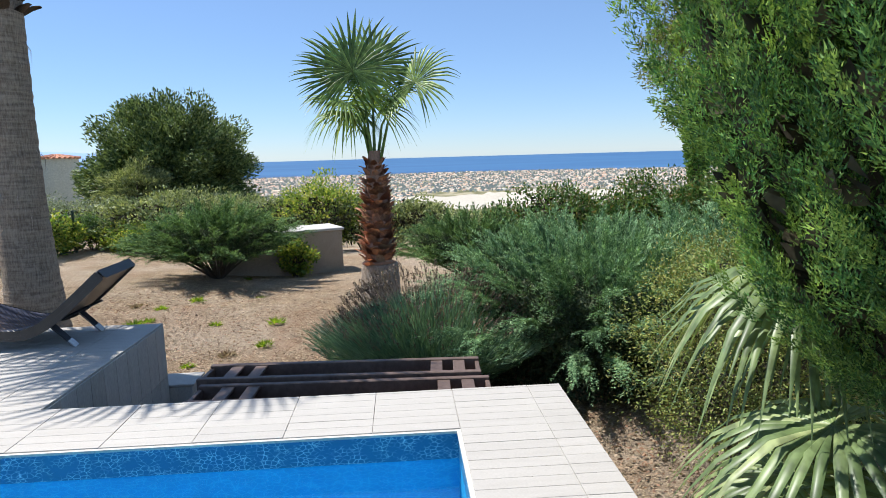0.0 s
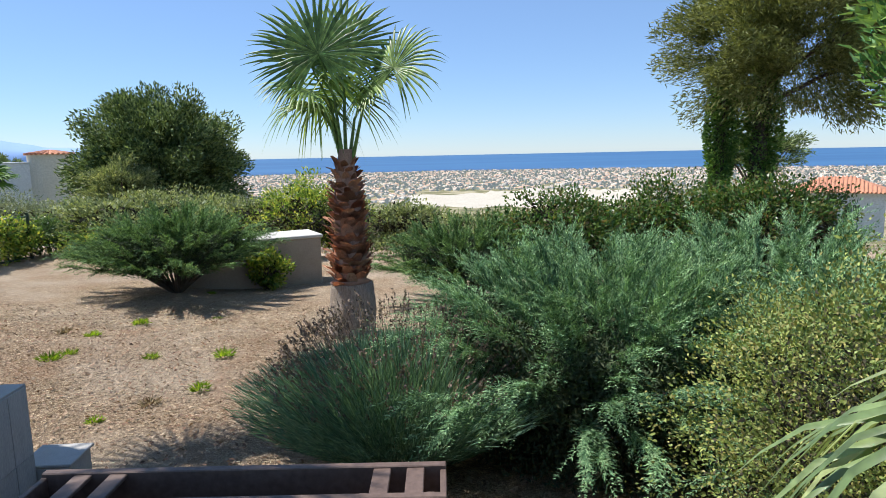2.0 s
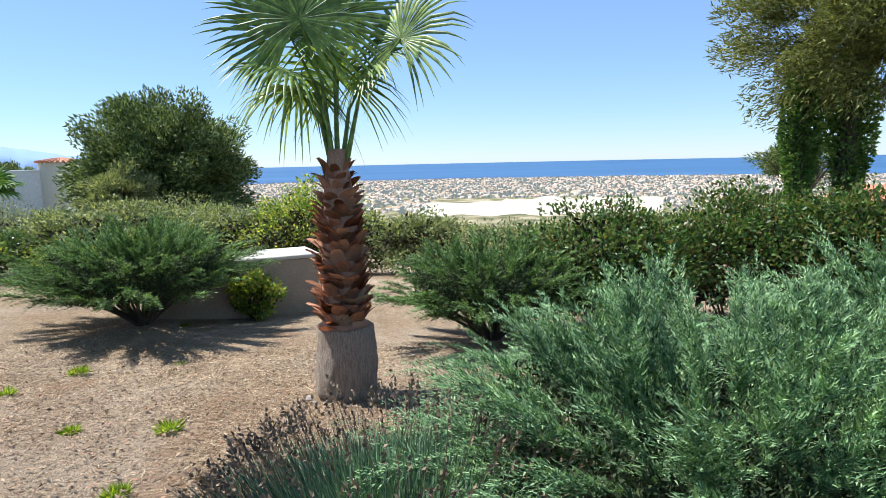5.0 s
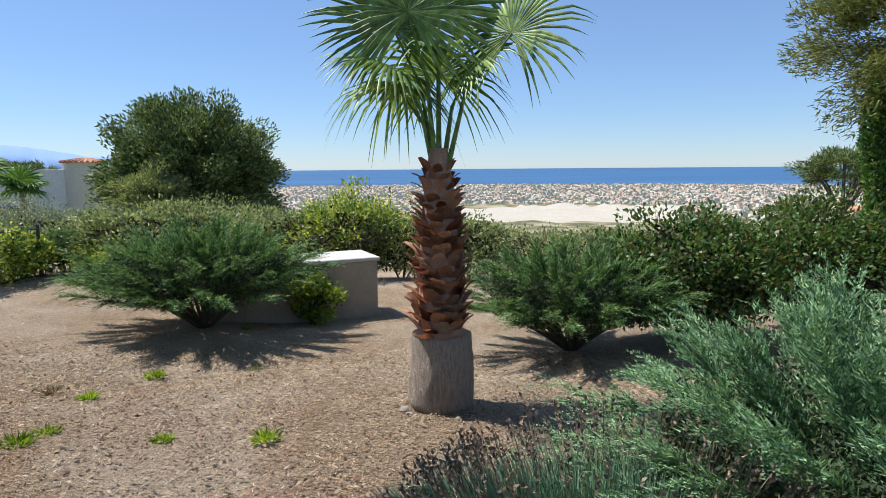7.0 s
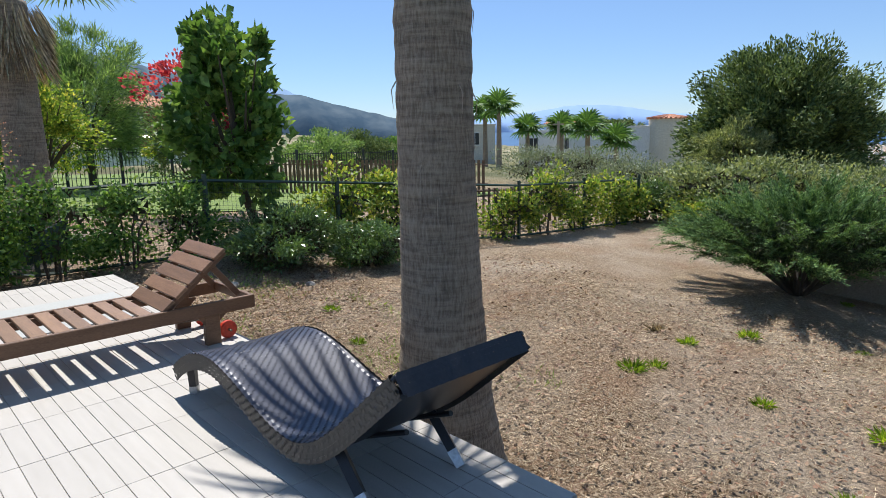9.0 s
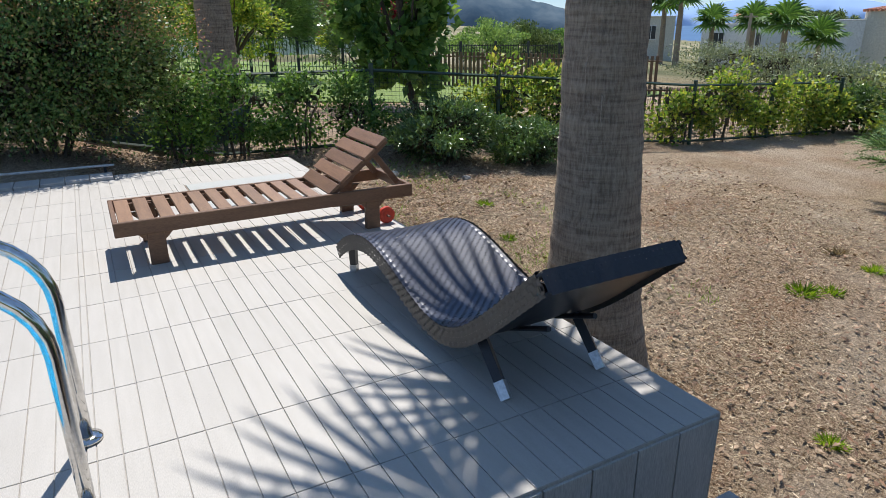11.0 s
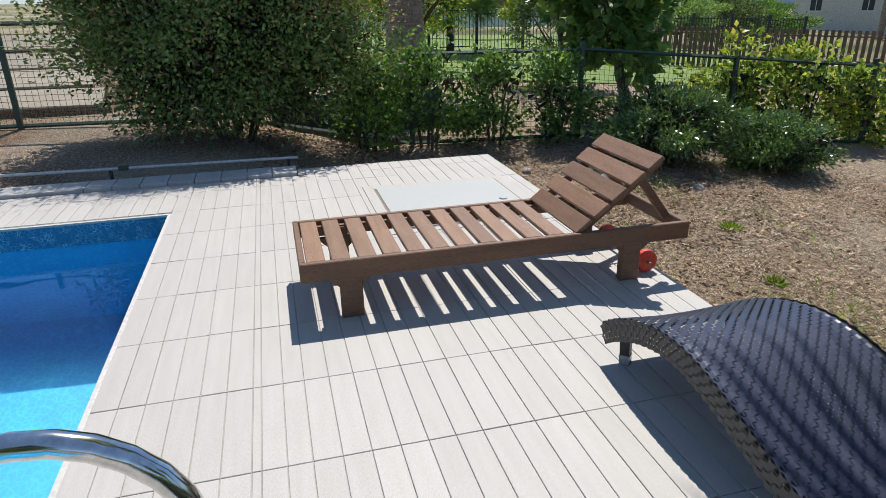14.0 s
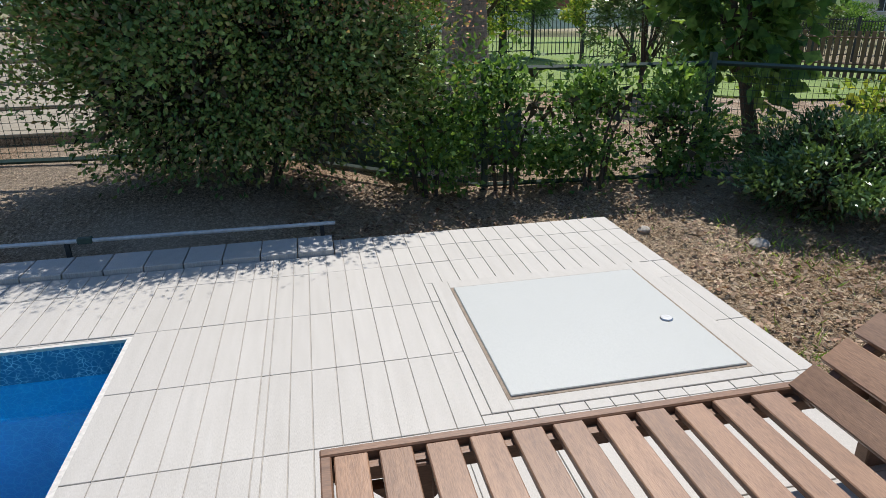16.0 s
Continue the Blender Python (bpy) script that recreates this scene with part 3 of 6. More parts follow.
def town():
    n = 9500
    az = np.radians(rng.uniform(-48, 30, n))
    r = 520 + 860 * rng.random(n) ** 0.75
    w, d, h = rng.uniform(2, 5.5, n), rng.uniform(2, 4, n), rng.uniform(1.2, 2.6, n)
    x, y = -np.sin(az) * r, np.cos(az) * r
    keep = ~((np.degrees(-az) > 1.0) & (np.degrees(-az) < 21) & (r < 690))
    x, y, w, d, h = x[keep], y[keep], w[keep], d[keep], h[keep]
    z = land(x, y) - 0.3
    a = rng.normal(0, 0.25, len(x))
    c = np.array([(-1, -1), (1, -1), (1, 1), (-1, 1)]) * 0.5
    px = c[None, :, 0] * w[:, None]
    py = c[None, :, 1] * d[:, None]
    X = x[:, None] + px * np.cos(a)[:, None] - py * np.sin(a)[:, None]
    Y = y[:, None] + px * np.sin(a)[:, None] + py * np.cos(a)[:, None]
    lo = np.stack([X, Y, np.repeat(z[:, None], 4, 1)], 2)
    hi = lo.copy()
    hi[:, :, 2] += h[:, None]
    v = np.concatenate([lo, hi], 1).reshape(-1, 3)
    q = np.array([(0, 1, 5, 4), (1, 2, 6, 5), (2, 3, 7, 6), (3, 0, 4, 7), (4, 5, 6, 7)])
    f = (np.arange(len(x))[:, None, None] * 8 + q[None]).reshape(-1, 4)
    root = thing("town", (0, 0, 0), "white and cream houses of a distant coastal town", "town", kind="stuff")
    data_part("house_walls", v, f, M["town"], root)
    m = rng.random(len(x)) < 0.55
    top = hi[m] * 1.0
    mid = top.mean(1)
    top = mid[:, None, :] + (top - mid[:, None, :]) * 1.06
    ap1, ap2 = (top[:, 0] + top[:, 3]) / 2, (top[:, 1] + top[:, 2]) / 2
    ap1[:, 2] += 0.6
    ap2[:, 2] += 0.6
    top[:, :, 2] += 0.05
    v = np.concatenate([top, ap1[:, None], ap2[:, None]], 1).reshape(-1, 3)
    q = np.array([(0, 1, 5, 4), (2, 3, 4, 5)])
    f = (np.arange(m.sum())[:, None, None] * 6 + q[None]).reshape(-1, 4)
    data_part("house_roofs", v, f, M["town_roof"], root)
    n = 9000
    az = np.radians(rng.uniform(-48, 30, n))
    r = 505 + 870 * rng.random(n) ** 0.8
    keep = ~((np.degrees(-az) > 1.0) & (np.degrees(-az) < 21) & (r < 680))
    az, r = az[keep], r[keep]
    p = np.stack([-np.sin(az) * r, np.cos(az) * r, np.zeros(len(r))], 1)
    p[:, 2] = land(p[:, 0], p[:, 1])
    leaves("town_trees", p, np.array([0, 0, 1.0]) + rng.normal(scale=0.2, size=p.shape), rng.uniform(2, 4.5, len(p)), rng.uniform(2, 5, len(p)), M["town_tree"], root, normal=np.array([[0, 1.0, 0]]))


town()
# bare building plot with spoil heaps before the town
v, f = [], []
for i, a in enumerate(np.linspace(-0.5, 21, 40)):
    for k, r in enumerate(np.linspace(470, 640, 8)):
        e = noise.fractal(Vector((a * 0.5, k * 0.4, 3)), 0.9, 2.0, 4)
        rr = r * (1 + 0.05 * noise.noise(Vector((a * 0.4, k, 9))))
        heap = max(0, 1 - abs(k - 6) / 1.6) * max(0.0, 3.0 + 5.0 * e) * (1 if a > 7.5 else 0.1)
        v.append((math.sin(radians(a)) * rr, math.cos(radians(a)) * rr, -39.4 + (0.4 * e + heap if 0 < k < 7 else -1.2)))
    if i:
        f += [(8 * i - 8 + k, 8 * i + k, 8 * i + k + 1, 8 * i - 7 + k) for k in range(7)]
tagged(data_part("bare_plot", v, f, M["sand"]), "bare pale earth plot with spoil heaps", "plot", kind="structure")


# ---- terrace furniture ----
def wood_lounger(name, at, label):
    """Slatted wooden lounger, its foot at the origin, head along +x, raised back."""
    t = thing(name, (0, 0, 0), label, "sun lounger")
    L, W, Z0, Z1 = 1.90, 0.61, 0.205, 0.292
    for y in (0.0, W - 0.03):
        part("side_rail", boxes(((0, y, Z0), (L, y + 0.03, Z1)), bevel=0.004), M["wood"], t)
    part("end_rail", boxes(((0.0, 0.03, Z0 + 0.02), (0.028, W - 0.03, Z1)), bevel=0.004), M["wood"], t)
    part("end_rail", boxes(((L - 0.028, 0.03, Z0 + 0.02), (L, W - 0.03, Z1)), bevel=0.004), M["wood"], t)
    for x in (0.17, 1.56):
        for y in (0.031, W - 0.076):
            leg = part("leg", boxes(((x, y, 0), (x + 0.10, y + 0.045, Z1 - 0.03)), bevel=0.004), M["wood"], t)
            for s in (-1, 1):
                bm = bmesh.new()
                x0 = x - 0.055 if s < 0 else x + 0.10
                a = [(x0, Z0 - 0.001), (x0 + 0.055, Z0 - 0.001), (x0 + (0.055 if s < 0 else 0.0), Z0 - 0.055)]
                lo = [bm.verts.new((p, y + 0.005, q)) for p, q in a]
                hi = [bm.verts.new((p, y + 0.04, q)) for p, q in a]
                bm.faces.new(lo)
                bm.faces.new(hi[::-1])
                for k in range(3):
                    bm.faces.new((lo[k], lo[(k + 1) % 3], hi[(k + 1) % 3], hi[k]))
                part("corner_block", bm, M["wood"], leg)
    for y in (0.034, W - 0.064):
        part("slat_bearer", boxes(((0.03, y, Z1 - 0.062), (1.31, y + 0.03, Z1 - 0.024))), M["wood"], t)
    slat = None
    for i in range(11):
        x = 0.031 + i * 0.1132
        bm = boxes(((0, 0, 0), (0.082, W - 0.066, 0.021)), bevel=0.003)
        s = part("slat", bm, M["wood_slat"], t) if slat is None else new("slat", slat.data)
        slat = slat or s
        s.parent = t
        s.matrix_basis = pose(x + random.uniform(-0.003, 0.003), 0.033, Z1 - 0.023 + random.uniform(-0.002, 0.001), 0, 0, random.uniform(-0.4, 0.4))
    back = new("backrest")
    back.parent = t
    back.matrix_basis = pose(1.305, 0, Z1 - 0.015, 0, -38.5, 0)
    for y in (0.05, W - 0.085):
        part("back_rail", boxes(((0, y, -0.035), (0.54, y + 0.035, 0.0)), bevel=0.003), M["wood"], back)
    for i in range(5):
        s = part("back_slat", boxes(((0, 0, 0), (0.092, W - 0.03, 0.021)), bevel=0.003), M["wood_slat"], back)
        s.matrix_basis = pose(0.0 + i * 0.113, 0.015, 0.001)
    for y in (0.09, W - 0.12):
        part("prop", boxes(((0, 0, 0), (0.30, 0.03, 0.04)), bevel=0.003, m=pose(1.63, y, 0.515, 0, 52, 0)), M["wood"], t)
    bm = bmesh.new()
    tube(bm, [(1.74, 0.05, 0.062), (1.74, W - 0.05, 0.062)], 0.008, 8)
    part("axle", bm, M["rust"], t)
    for y in (0.085, W - 0.125):
        bm = bmesh.new()
        tube(bm, [(1.74, y, 0.062), (1.74, y + 0.006, 0.062), (1.74, y + 0.034, 0.062), (1.74, y + 0.04, 0.062)], [0.05, 0.06, 0.06, 0.05], 20)
        part("wheel", bm, M["red_plastic"], t, "red plastic transport wheel")
    bm = bmesh.new()
    tube(bm, [(1.35, 0.3, 0.13), (1.78, 0.3, 0.10)], 0.008, 6)
    part("stay_rod", bm, M["rust"], t)
    t.matrix_basis = at
    return t


wood_lounger("wooden_sun_lounger", pose(-4.51, 4.945, 0, 0, 0, 90), "brown stained slatted wooden lounger with raised back on the terrace")


def upturned_lounger(at, label):
    """A dark lounger turned upside down, its legs and rails upward."""
    t = thing("upturned_lounger", (0, 0, 0), label, "sun lounger", "loungers stacked beside the terrace")
    L, W, Z = 1.95, 0.33, 0.92
    for y in (0.0, W - 0.045):
        part("side_rail", boxes(((0, y, Z - 0.2), (L, y + 0.045, Z)), bevel=0.005), M["dark_wood"], t)
    for x in (0.0, L - 0.03):
        part("end_rail", boxes(((x, 0.045, Z - 0.2), (x + 0.03, W - 0.045, Z - 0.02)), bevel=0.004), M["dark_wood"], t)
    for x in (0.16, 0.33, 1.60, 1.76):
        part("leg", boxes(((x, 0.04, Z - 0.032), (x + 0.085, W - 0.04, Z - 0.01)), bevel=0.004, m=None), M["dark_wood"], t)
    for x in (0.12, 0.25, 1.55, 1.85):
        part("corner_block", boxes(((x, 0.045, Z - 0.07), (x + 0.05, 0.075, Z - 0.012)), bevel=0.01), M["dark_wood"], t)
    for i in range(13):
        part("slat", boxes(((0.06 + i * 0.142, 0.03, Z - 0.21), (0.165 + i * 0.142, W - 0.03, Z - 0.19)), bevel=0.003), M["dark_wood"], t)
    for x in (0.25, 1.6):
        part("support_block", boxes(((x, 0.05, -0.1), (x + 0.1, W - 0.05, Z - 0.21)), bevel=0.005), M["dark_wood"], t)
    t.matrix_basis = at
    return t


upturned_lounger(pose(-1.05, 5.195, -0.93, 0, 0, -3.2), "dark wooden lounger turned upside down behind the terrace edge")
upturned_lounger(pose(-1.02, 4.81, -0.945, 0, 0, -2.6), "dark wooden lounger turned upside down against the terrace")

WPROF = [(0.0, 0.145), (0.07, 0.195), (0.17, 0.25), (0.3, 0.30), (0.45, 0.325), (0.6, 0.312), (0.8, 0.255), (1.0, 0.185), (1.17, 0.155), (1.32, 0.175), (1.48, 0.265), (1.64, 0.40), (1.78, 0.525), (1.9, 0.63)]


def wicker_lounger(at, label):
    """Wave-shaped lounger of flat woven strands over a dark frame."""
    t = thing("wicker_lounger", (0, 0, 0), label, "sun lounger")
    px, pz = np.array([p[0] for p in WPROF]), np.array([p[1] for p in WPROF])
    # smooth the profile
    u = np.linspace(0, 1, 400)
    k = np.linspace(0, 1, len(px))
    X, Z = np.interp(u, k, px), np.interp(u, k, pz)
    ker = np.ones(41) / 41
    pad = lambda a: np.convolve(np.concatenate([2 * a[0] - a[20:0:-1], a, 2 * a[-1] - a[-2:-22:-1]]), ker, "valid")
    X, Z = pad(X), pad(Z)
    s = np.concatenate([[0], np.cumsum(np.hypot(np.diff(X), np.diff(Z)))])
    S = s[-1]
    W = 0.62

    def at_s(a):
        a = np.clip(a, 0, S)
        x, z = np.interp(a, s, X), np.interp(a, s, Z)
        dx, dz = np.interp(a + 0.01, s, X) - np.interp(a - 0.01, s, X), np.interp(a + 0.01, s, Z) - np.interp(a - 0.01, s, Z)
        l = np.hypot(dx, dz) + 1e-9
        return x, z, -dz / l, dx / l

    pitch, wid = 0.0215, 0.0192
    na, nb = int(S / pitch), int(W / pitch)

    def strands(place, na, nb, amp):
        """Over-and-under strands both ways; place(a, b, h) gives the point."""
        v, f = [], []

        def strip(pts):
            b0 = len(v)
            for p in pts:
                v.extend(p)
            for j in range(len(pts) - 1):
                f.append((b0 + 2 * j, b0 + 2 * j + 1, b0 + 2 * j + 3, b0 + 2 * j + 2))
        for i in range(nb):
            c = (i + 0.5) * pitch
            strip([(place((j + 0.5) * pitch, c - wid / 2, amp * (1 if (i + j) % 2 else -1)), place((j + 0.5) * pitch, c + wid / 2, amp * (1 if (i + j) % 2 else -1))) for j in range(na)])
        for j in range(na):
            c = (j + 0.5) * pitch
            strip([(place(c - wid / 2, (i + 0.5) * pitch, -amp * (1 if (i + j) % 2 else -1)), place(c + wid / 2, (i + 0.5) * pitch, -amp * (1 if (i + j) % 2 else -1))) for i in range(nb)])
        return v, f

    def top(a, b, h):
        x, z, nx, nz = at_s(a)
        sag = -0.018 * math.sin(math.pi * min(max(b / W, 0), 1)) * (0.6 + 0.4 * math.sin(a * 9))
        return (x + nx * (h + sag), b, z + nz * (h + sag))
    v, f = strands(top, na, nb, 0.0036)
    data_part("woven_seat", v, f, M["weave"], t, "dark grey woven synthetic strands")

    def side(y):
        def g(a, b, h):
            x, z, nx, nz = at_s(a)
            return (x - nx * b, y + (h if y > 0.3 else -h), z - nz * b)
        return g
    for y in (0.0, W):
        v, f = strands(side(y), na, 4, 0.0036)
        data_part("woven_side", v, f, M["weave_side"], t, "grey-brown woven edge band")
    hx, hz, hnx, hnz = at_s(S)

    def head(a, b, h):
        return (hx + 0.004 - hnx * b, a, hz - hnz * b + h * 0.3)
    v, f = strands(head, nb, 4, 0.0024)
    data_part("woven_end", v, f, M["black_frame"], t)
    for y in (0.012, W - 0.012):
        bm = bmesh.new()
        q = np.linspace(0, S, 40)
        tube(bm, [(at_s(a)[0] - at_s(a)[2] * 0.016, y, at_s(a)[1] - at_s(a)[3] * 0.016) for a in q], 0.011, 8)
        part("frame_tube", bm, M["black_frame"], t, smooth=True)
    for a in (0.05, 0.6, 1.2, S - 0.08):
        x, z, nx, nz = at_s(a)
        bm = bmesh.new()
        tube(bm, [(x - nx * 0.05, 0.015, z - nz * 0.05), (x - nx * 0.05, W - 0.015, z - nz * 0.05)], 0.012, 8)
        part("cross_bar", bm, M["black_frame"], t, smooth=True)
    bm = bmesh.new()
    q = np.linspace(S - 0.62, S - 0.01, 12)
    for a, b in zip(q, q[1:]):
        (x0, z0, n0, m0), (x1, z1, n1, m1) = at_s(a), at_s(b)
        vs = [bm.verts.new(c) for c in ((x0 - n0 * 0.06, 0.02, z0 - m0 * 0.06), (x1 - n1 * 0.06, 0.02, z1 - m1 * 0.06), (x1 - n1 * 0.06, W - 0.02, z1 - m1 * 0.06), (x0 - n0 * 0.06, W - 0.02, z0 - m0 * 0.06))]
        bm.faces.new(vs)
    bmesh.ops.remove_doubles(bm, verts=bm.verts[:], dist=0.0005)
    bmesh.ops.solidify(bm, geom=bm.faces[:], thickness=0.006)
    part("back_panel", bm, M["black_frame"], t, "black underside of the headrest")
    for y in (0.2, 0.42):
        bm = bmesh.new()
        tube(bm, [(1.2, y, 0.085), (1.72, y, 0.30)], 0.011, 8)
        part("stay_bar", bm, M["black_frame"], t)
    for y in (0.075, W - 0.075):
        for top_p, foot in (((1.46, 0.19), (1.645, 0.0)), ((0.075, 0.14), (0.085, 0.0))):
            d = Vector((foot[0] - top_p[0], 0, foot[1] - top_p[1]))
            bm = bmesh.new()
            e = Vector((top_p[0], y, top_p[1])) + d * 0.72
            tube(bm, [(top_p[0], y, top_p[1]), e], [0.029, 0.026], 4)
            leg = part("leg", bm, M["black_frame"], t)
            bm = bmesh.new()
            tube(bm, [e, (foot[0], y, foot[1])], [0.030, 0.027], 4)
            part("metal_foot", bm, M["alu"], leg, "brushed metal foot cap")
    t.matrix_basis = at
    return t


wicker_lounger(pose(-3.93, 6.06, 0.0), "dark grey wave-shaped wicker lounger at the terrace edge")

# pool ladder
ladder = thing("pool_ladder", (0, 0, 0), "polished steel pool ladder with two arched handrails", "pool ladder")
for x in (-2.80, -2.39):
    pts = [(x, 4.73, 0.0), (x, 4.731, 0.2), (x, 4.73, 0.42)]
    for a in np.linspace(0, math.pi, 15):
        pts.append((x, 4.497 + 0.233 * math.cos(a), 0.52 + 0.245 * math.sin(a)))
    pts += [(x, 4.225, 0.40), (x, 4.13, 0.16), (x, 4.06, -0.04), (x, 4.04, -0.2), (x, 4.04, -1.2)]
    bm = bmesh.new()
    tube(bm, pts, 0.0215, 16)
    rail = part("handrail", bm, M["steel"], ladder, smooth=True)
    bm = bmesh.new()
    tube(bm, [(x, 4.73, 0.0), (x, 4.73, 0.012), (x, 4.73, 0.02)], [0.052, 0.052, 0.026], 20)
    part("flange", bm, M["steel"], rail, "round steel floor flange", smooth=True)
for z in (-0.35, -0.62, -0.89):
    part("tread", boxes(((-2.80, 4.0, z), (-2.39, 4.08, z + 0.03)), bevel=0.006), M["steel"], ladder)

# inspection hatch
hatch = thing("service_hatch", (0, 0, 0), "square pale grey painted hatch cover set in the tiles", "hatch")
part("hatch_frame", boxes(((-6.655, 5.51, -0.01), (-5.55, 5.585, 0.004)), ((-6.655, 6.545, -0.01), (-5.55, 6.625, 0.004)), ((-6.655, 5.585, -0.01), (-6.57, 6.545, 0.004)), ((-5.61, 5.585, -0.01), (-5.55, 6.545, 0.004)), bevel=0.002), M["tile"], hatch)
part("rusty_rim", boxes(((-6.57, 5.585, -0.008), (-5.61, 6.545, 0.0045))), M["rust"], hatch)
part("cover", boxes(((-6.556, 5.599, 0.001), (-5.624, 6.531, 0.012)), bevel=0.003), M["hatch"], hatch)
bm = bmesh.new()
tube(bm, [(-6.02, 6.42, 0.014), (-6.02, 6.42, 0.019)], [0.028, 0.024], 18)
part("lifting_ring", bm, M["alu"], hatch)


# ---- palms ----
def fan_leaf(name, hub, heading, tilt, size, mat, parent, segs=40, spread=150, droop=0.25, cut=0.5, width=0.05, roll=0.0, label=""):
    """A palmate leaf: folded segments fanning from the hub, joined near it, free and drooping at the tips."""
    v, f = [], []
    m = pose(0, 0, 0, 0, 0, heading) @ pose(0, 0, 0, tilt, 0, 0) @ pose(0, 0, 0, 0, roll, 0)
    for i in range(segs):
        a = radians(-spread + 2 * spread * (i + 0.5) / segs + random.uniform(-1.5, 1.5))
        ln = size * (0.72 + 0.28 * math.cos(a * 0.55)) * random.uniform(0.92, 1.05)
        d = Vector((math.sin(a), math.cos(a), 0))
        s = Vector((math.cos(a), -math.sin(a), 0))
        half = radians(spread) / segs
        dr = droop * random.uniform(0.6, 1.5)
        b0 = len(v)
        for t in (0.0, 0.25, cut, 0.72, 0.88, 1.0):
            w = min(t * ln * math.tan(half), width * size) if t <= cut else min(cut * ln * math.tan(half), width * size) * (1 - ((t - cut) / (1 - cut)) ** 1.6)
            w = max(w, 0.0008)
            c = d * ln * t + Vector((0, 0, 0.10 * math.sin(t * 2.2) * ln * math.cos(a) * 0.4))
            g = Vector((0, 0, -dr * ln * max(0, t - cut * 0.8) ** 2 * 1.6))
            ridge_up = Vector((0, 0, w * 0.75))
            for q in (c - s * w, c + ridge_up, c + s * w):
                p = m @ q + g
                v.append((p.x + hub[0], p.y + hub[1], p.z + hub[2]))
        for k in range(5):
            r = b0 + 3 * k
            f += [(r, r + 1, r + 4, r + 3), (r + 1, r + 2, r + 5, r + 4)]
    return data_part(name, v, f, mat, parent, label)


def boot_mesh():
    """One old leaf base: a curved, tapering scale with a split end."""
    bm = bmesh.new()
    rows = []
    for t, w, out in ((0, 0.072, 0.0), (0.35, 0.082, 0.03), (0.7, 0.07, 0.07), (1.0, 0.038, 0.125)):
        z = t * 0.13
        rows.append([bm.verts.new((x * w, -out - 0.014 * (1 - x * x), z)) for x in (-1, -0.5, 0, 0.5, 1)])
    for a, b in zip(rows, rows[1:]):
        for k in range(4):
            bm.faces.new((a[k], a[k + 1], b[k + 1], b[k]))
    bmesh.ops.solidify(bm, geom=bm.faces[:], thickness=0.011)
    return bm


def young_palm(at):
    t = thing("young_fan_palm", at, "young fan palm with red-brown leaf bases in dry ground", "palm tree")
    prof = [(0.0, 0.29), (0.06, 0.315), (0.28, 0.315), (0.52, 0.30), (0.74, 0.275), (0.78, 0.21), (1.3, 0.20), (1.8, 0.175), (2.15, 0.135), (2.5, 0.085)]
    bm = bmesh.new()
    tube(bm, [(0.012 * math.sin(z * 3), 0, z) for z, _ in prof[:5]], [r for _, r in prof[:5]], 40)
    bmesh.ops.subdivide_edges(bm, edges=[e for e in bm.edges if abs(e.verts[0].co.z - e.verts[1].co.z) > 0.01], cuts=5)
    roughen(bm, 0.022, (14, 2.5))
    part("trunk_base", bm, M["bark_fibre"], t, "grey fibrous trunk base", smooth=True)
    bm = bmesh.new()
    tube(bm, [(0.0, 0, z) for z, _ in prof[4:]], [r for _, r in prof[4:]], 24)
    part("trunk", bm, M["boot"], t, smooth=True)
    src = part("leaf_base", boot_mesh(), M["boot"], t)
    pale = part("leaf_base", boot_mesh(), M["boot_pale"], t)
    k = 0
    z = 0.70
    while z < 2.36:
        r = np.interp(z, [p[0] for p in prof], [p[1] for p in prof])
        r = min(r, 0.21)
        n = max(6, int(2 * math.pi * r / 0.105))
        for i in range(n):
            o = (src if random.random() > 0.05 else pale)
            b = o if k == 0 and o is src else new("leaf_base", o.data)
            b.parent = t
            a = 360 * (i + 0.5 * (k % 2)) / n + random.uniform(-9, 9)
            sc = random.uniform(0.75, 1.15) * (1 if z < 1.9 else 0.8)
            b.matrix_basis = pose(0, 0, z + random.uniform(-0.025, 0.025), 0, 0, a) @ pose(0, -r + 0.015, 0, random.uniform(-14, 18), random.uniform(-14, 14), 0) @ Matrix.Diagonal((sc, sc, sc, 1))
        z += 0.088
        k += 1
    pale.matrix_basis = pose(0.02, -0.19, 0.74, -20, 6, 0)
    # fronds: (heading, tilt, petiole end, blade size, droop)
    fronds = [(-4, 80, (-0.26, -0.22, 3.68), 1.0, 0.12), (28, 64, (-0.40, 0.02, 3.58), 0.95, 0.2), (-38, 66, (0.66, -0.16, 3.5), 0.86, 0.3), (70, 18, (-0.40, -0.05, 3.22), 0.8, 0.5),
              (-10, 72, (0.02, 0.12, 3.78), 0.92, 0.15), (170, 35, (0.0, 0.35, 3.2), 0.85, 0.5), (120, 10, (-0.36, 0.3, 3.05), 0.8, 0.8), (-70, 40, (0.34, 0.2, 3.3), 0.75, 0.5)]
    for h, ti, e, size, dr in fronds:
        bm = bmesh.new()
        e = Vector(e)
        mid = Vector((e.x * 0.38, e.y * 0.38, 2.2 + (e.z - 2.2) * 0.62))
        tube(bm, [(e.x * 0.1, e.y * 0.1, 2.25), mid, e], [0.03, 0.017, 0.011], 6)
        st = part("petiole", bm, M["palm_leaf"], t)
        fan_leaf("blade", e, h, ti, size, M["palm_leaf"], st, 38, 152, dr * 1.25, 0.42, 0.052)
    return t


young_palm((0.0, 11.0, -0.96))


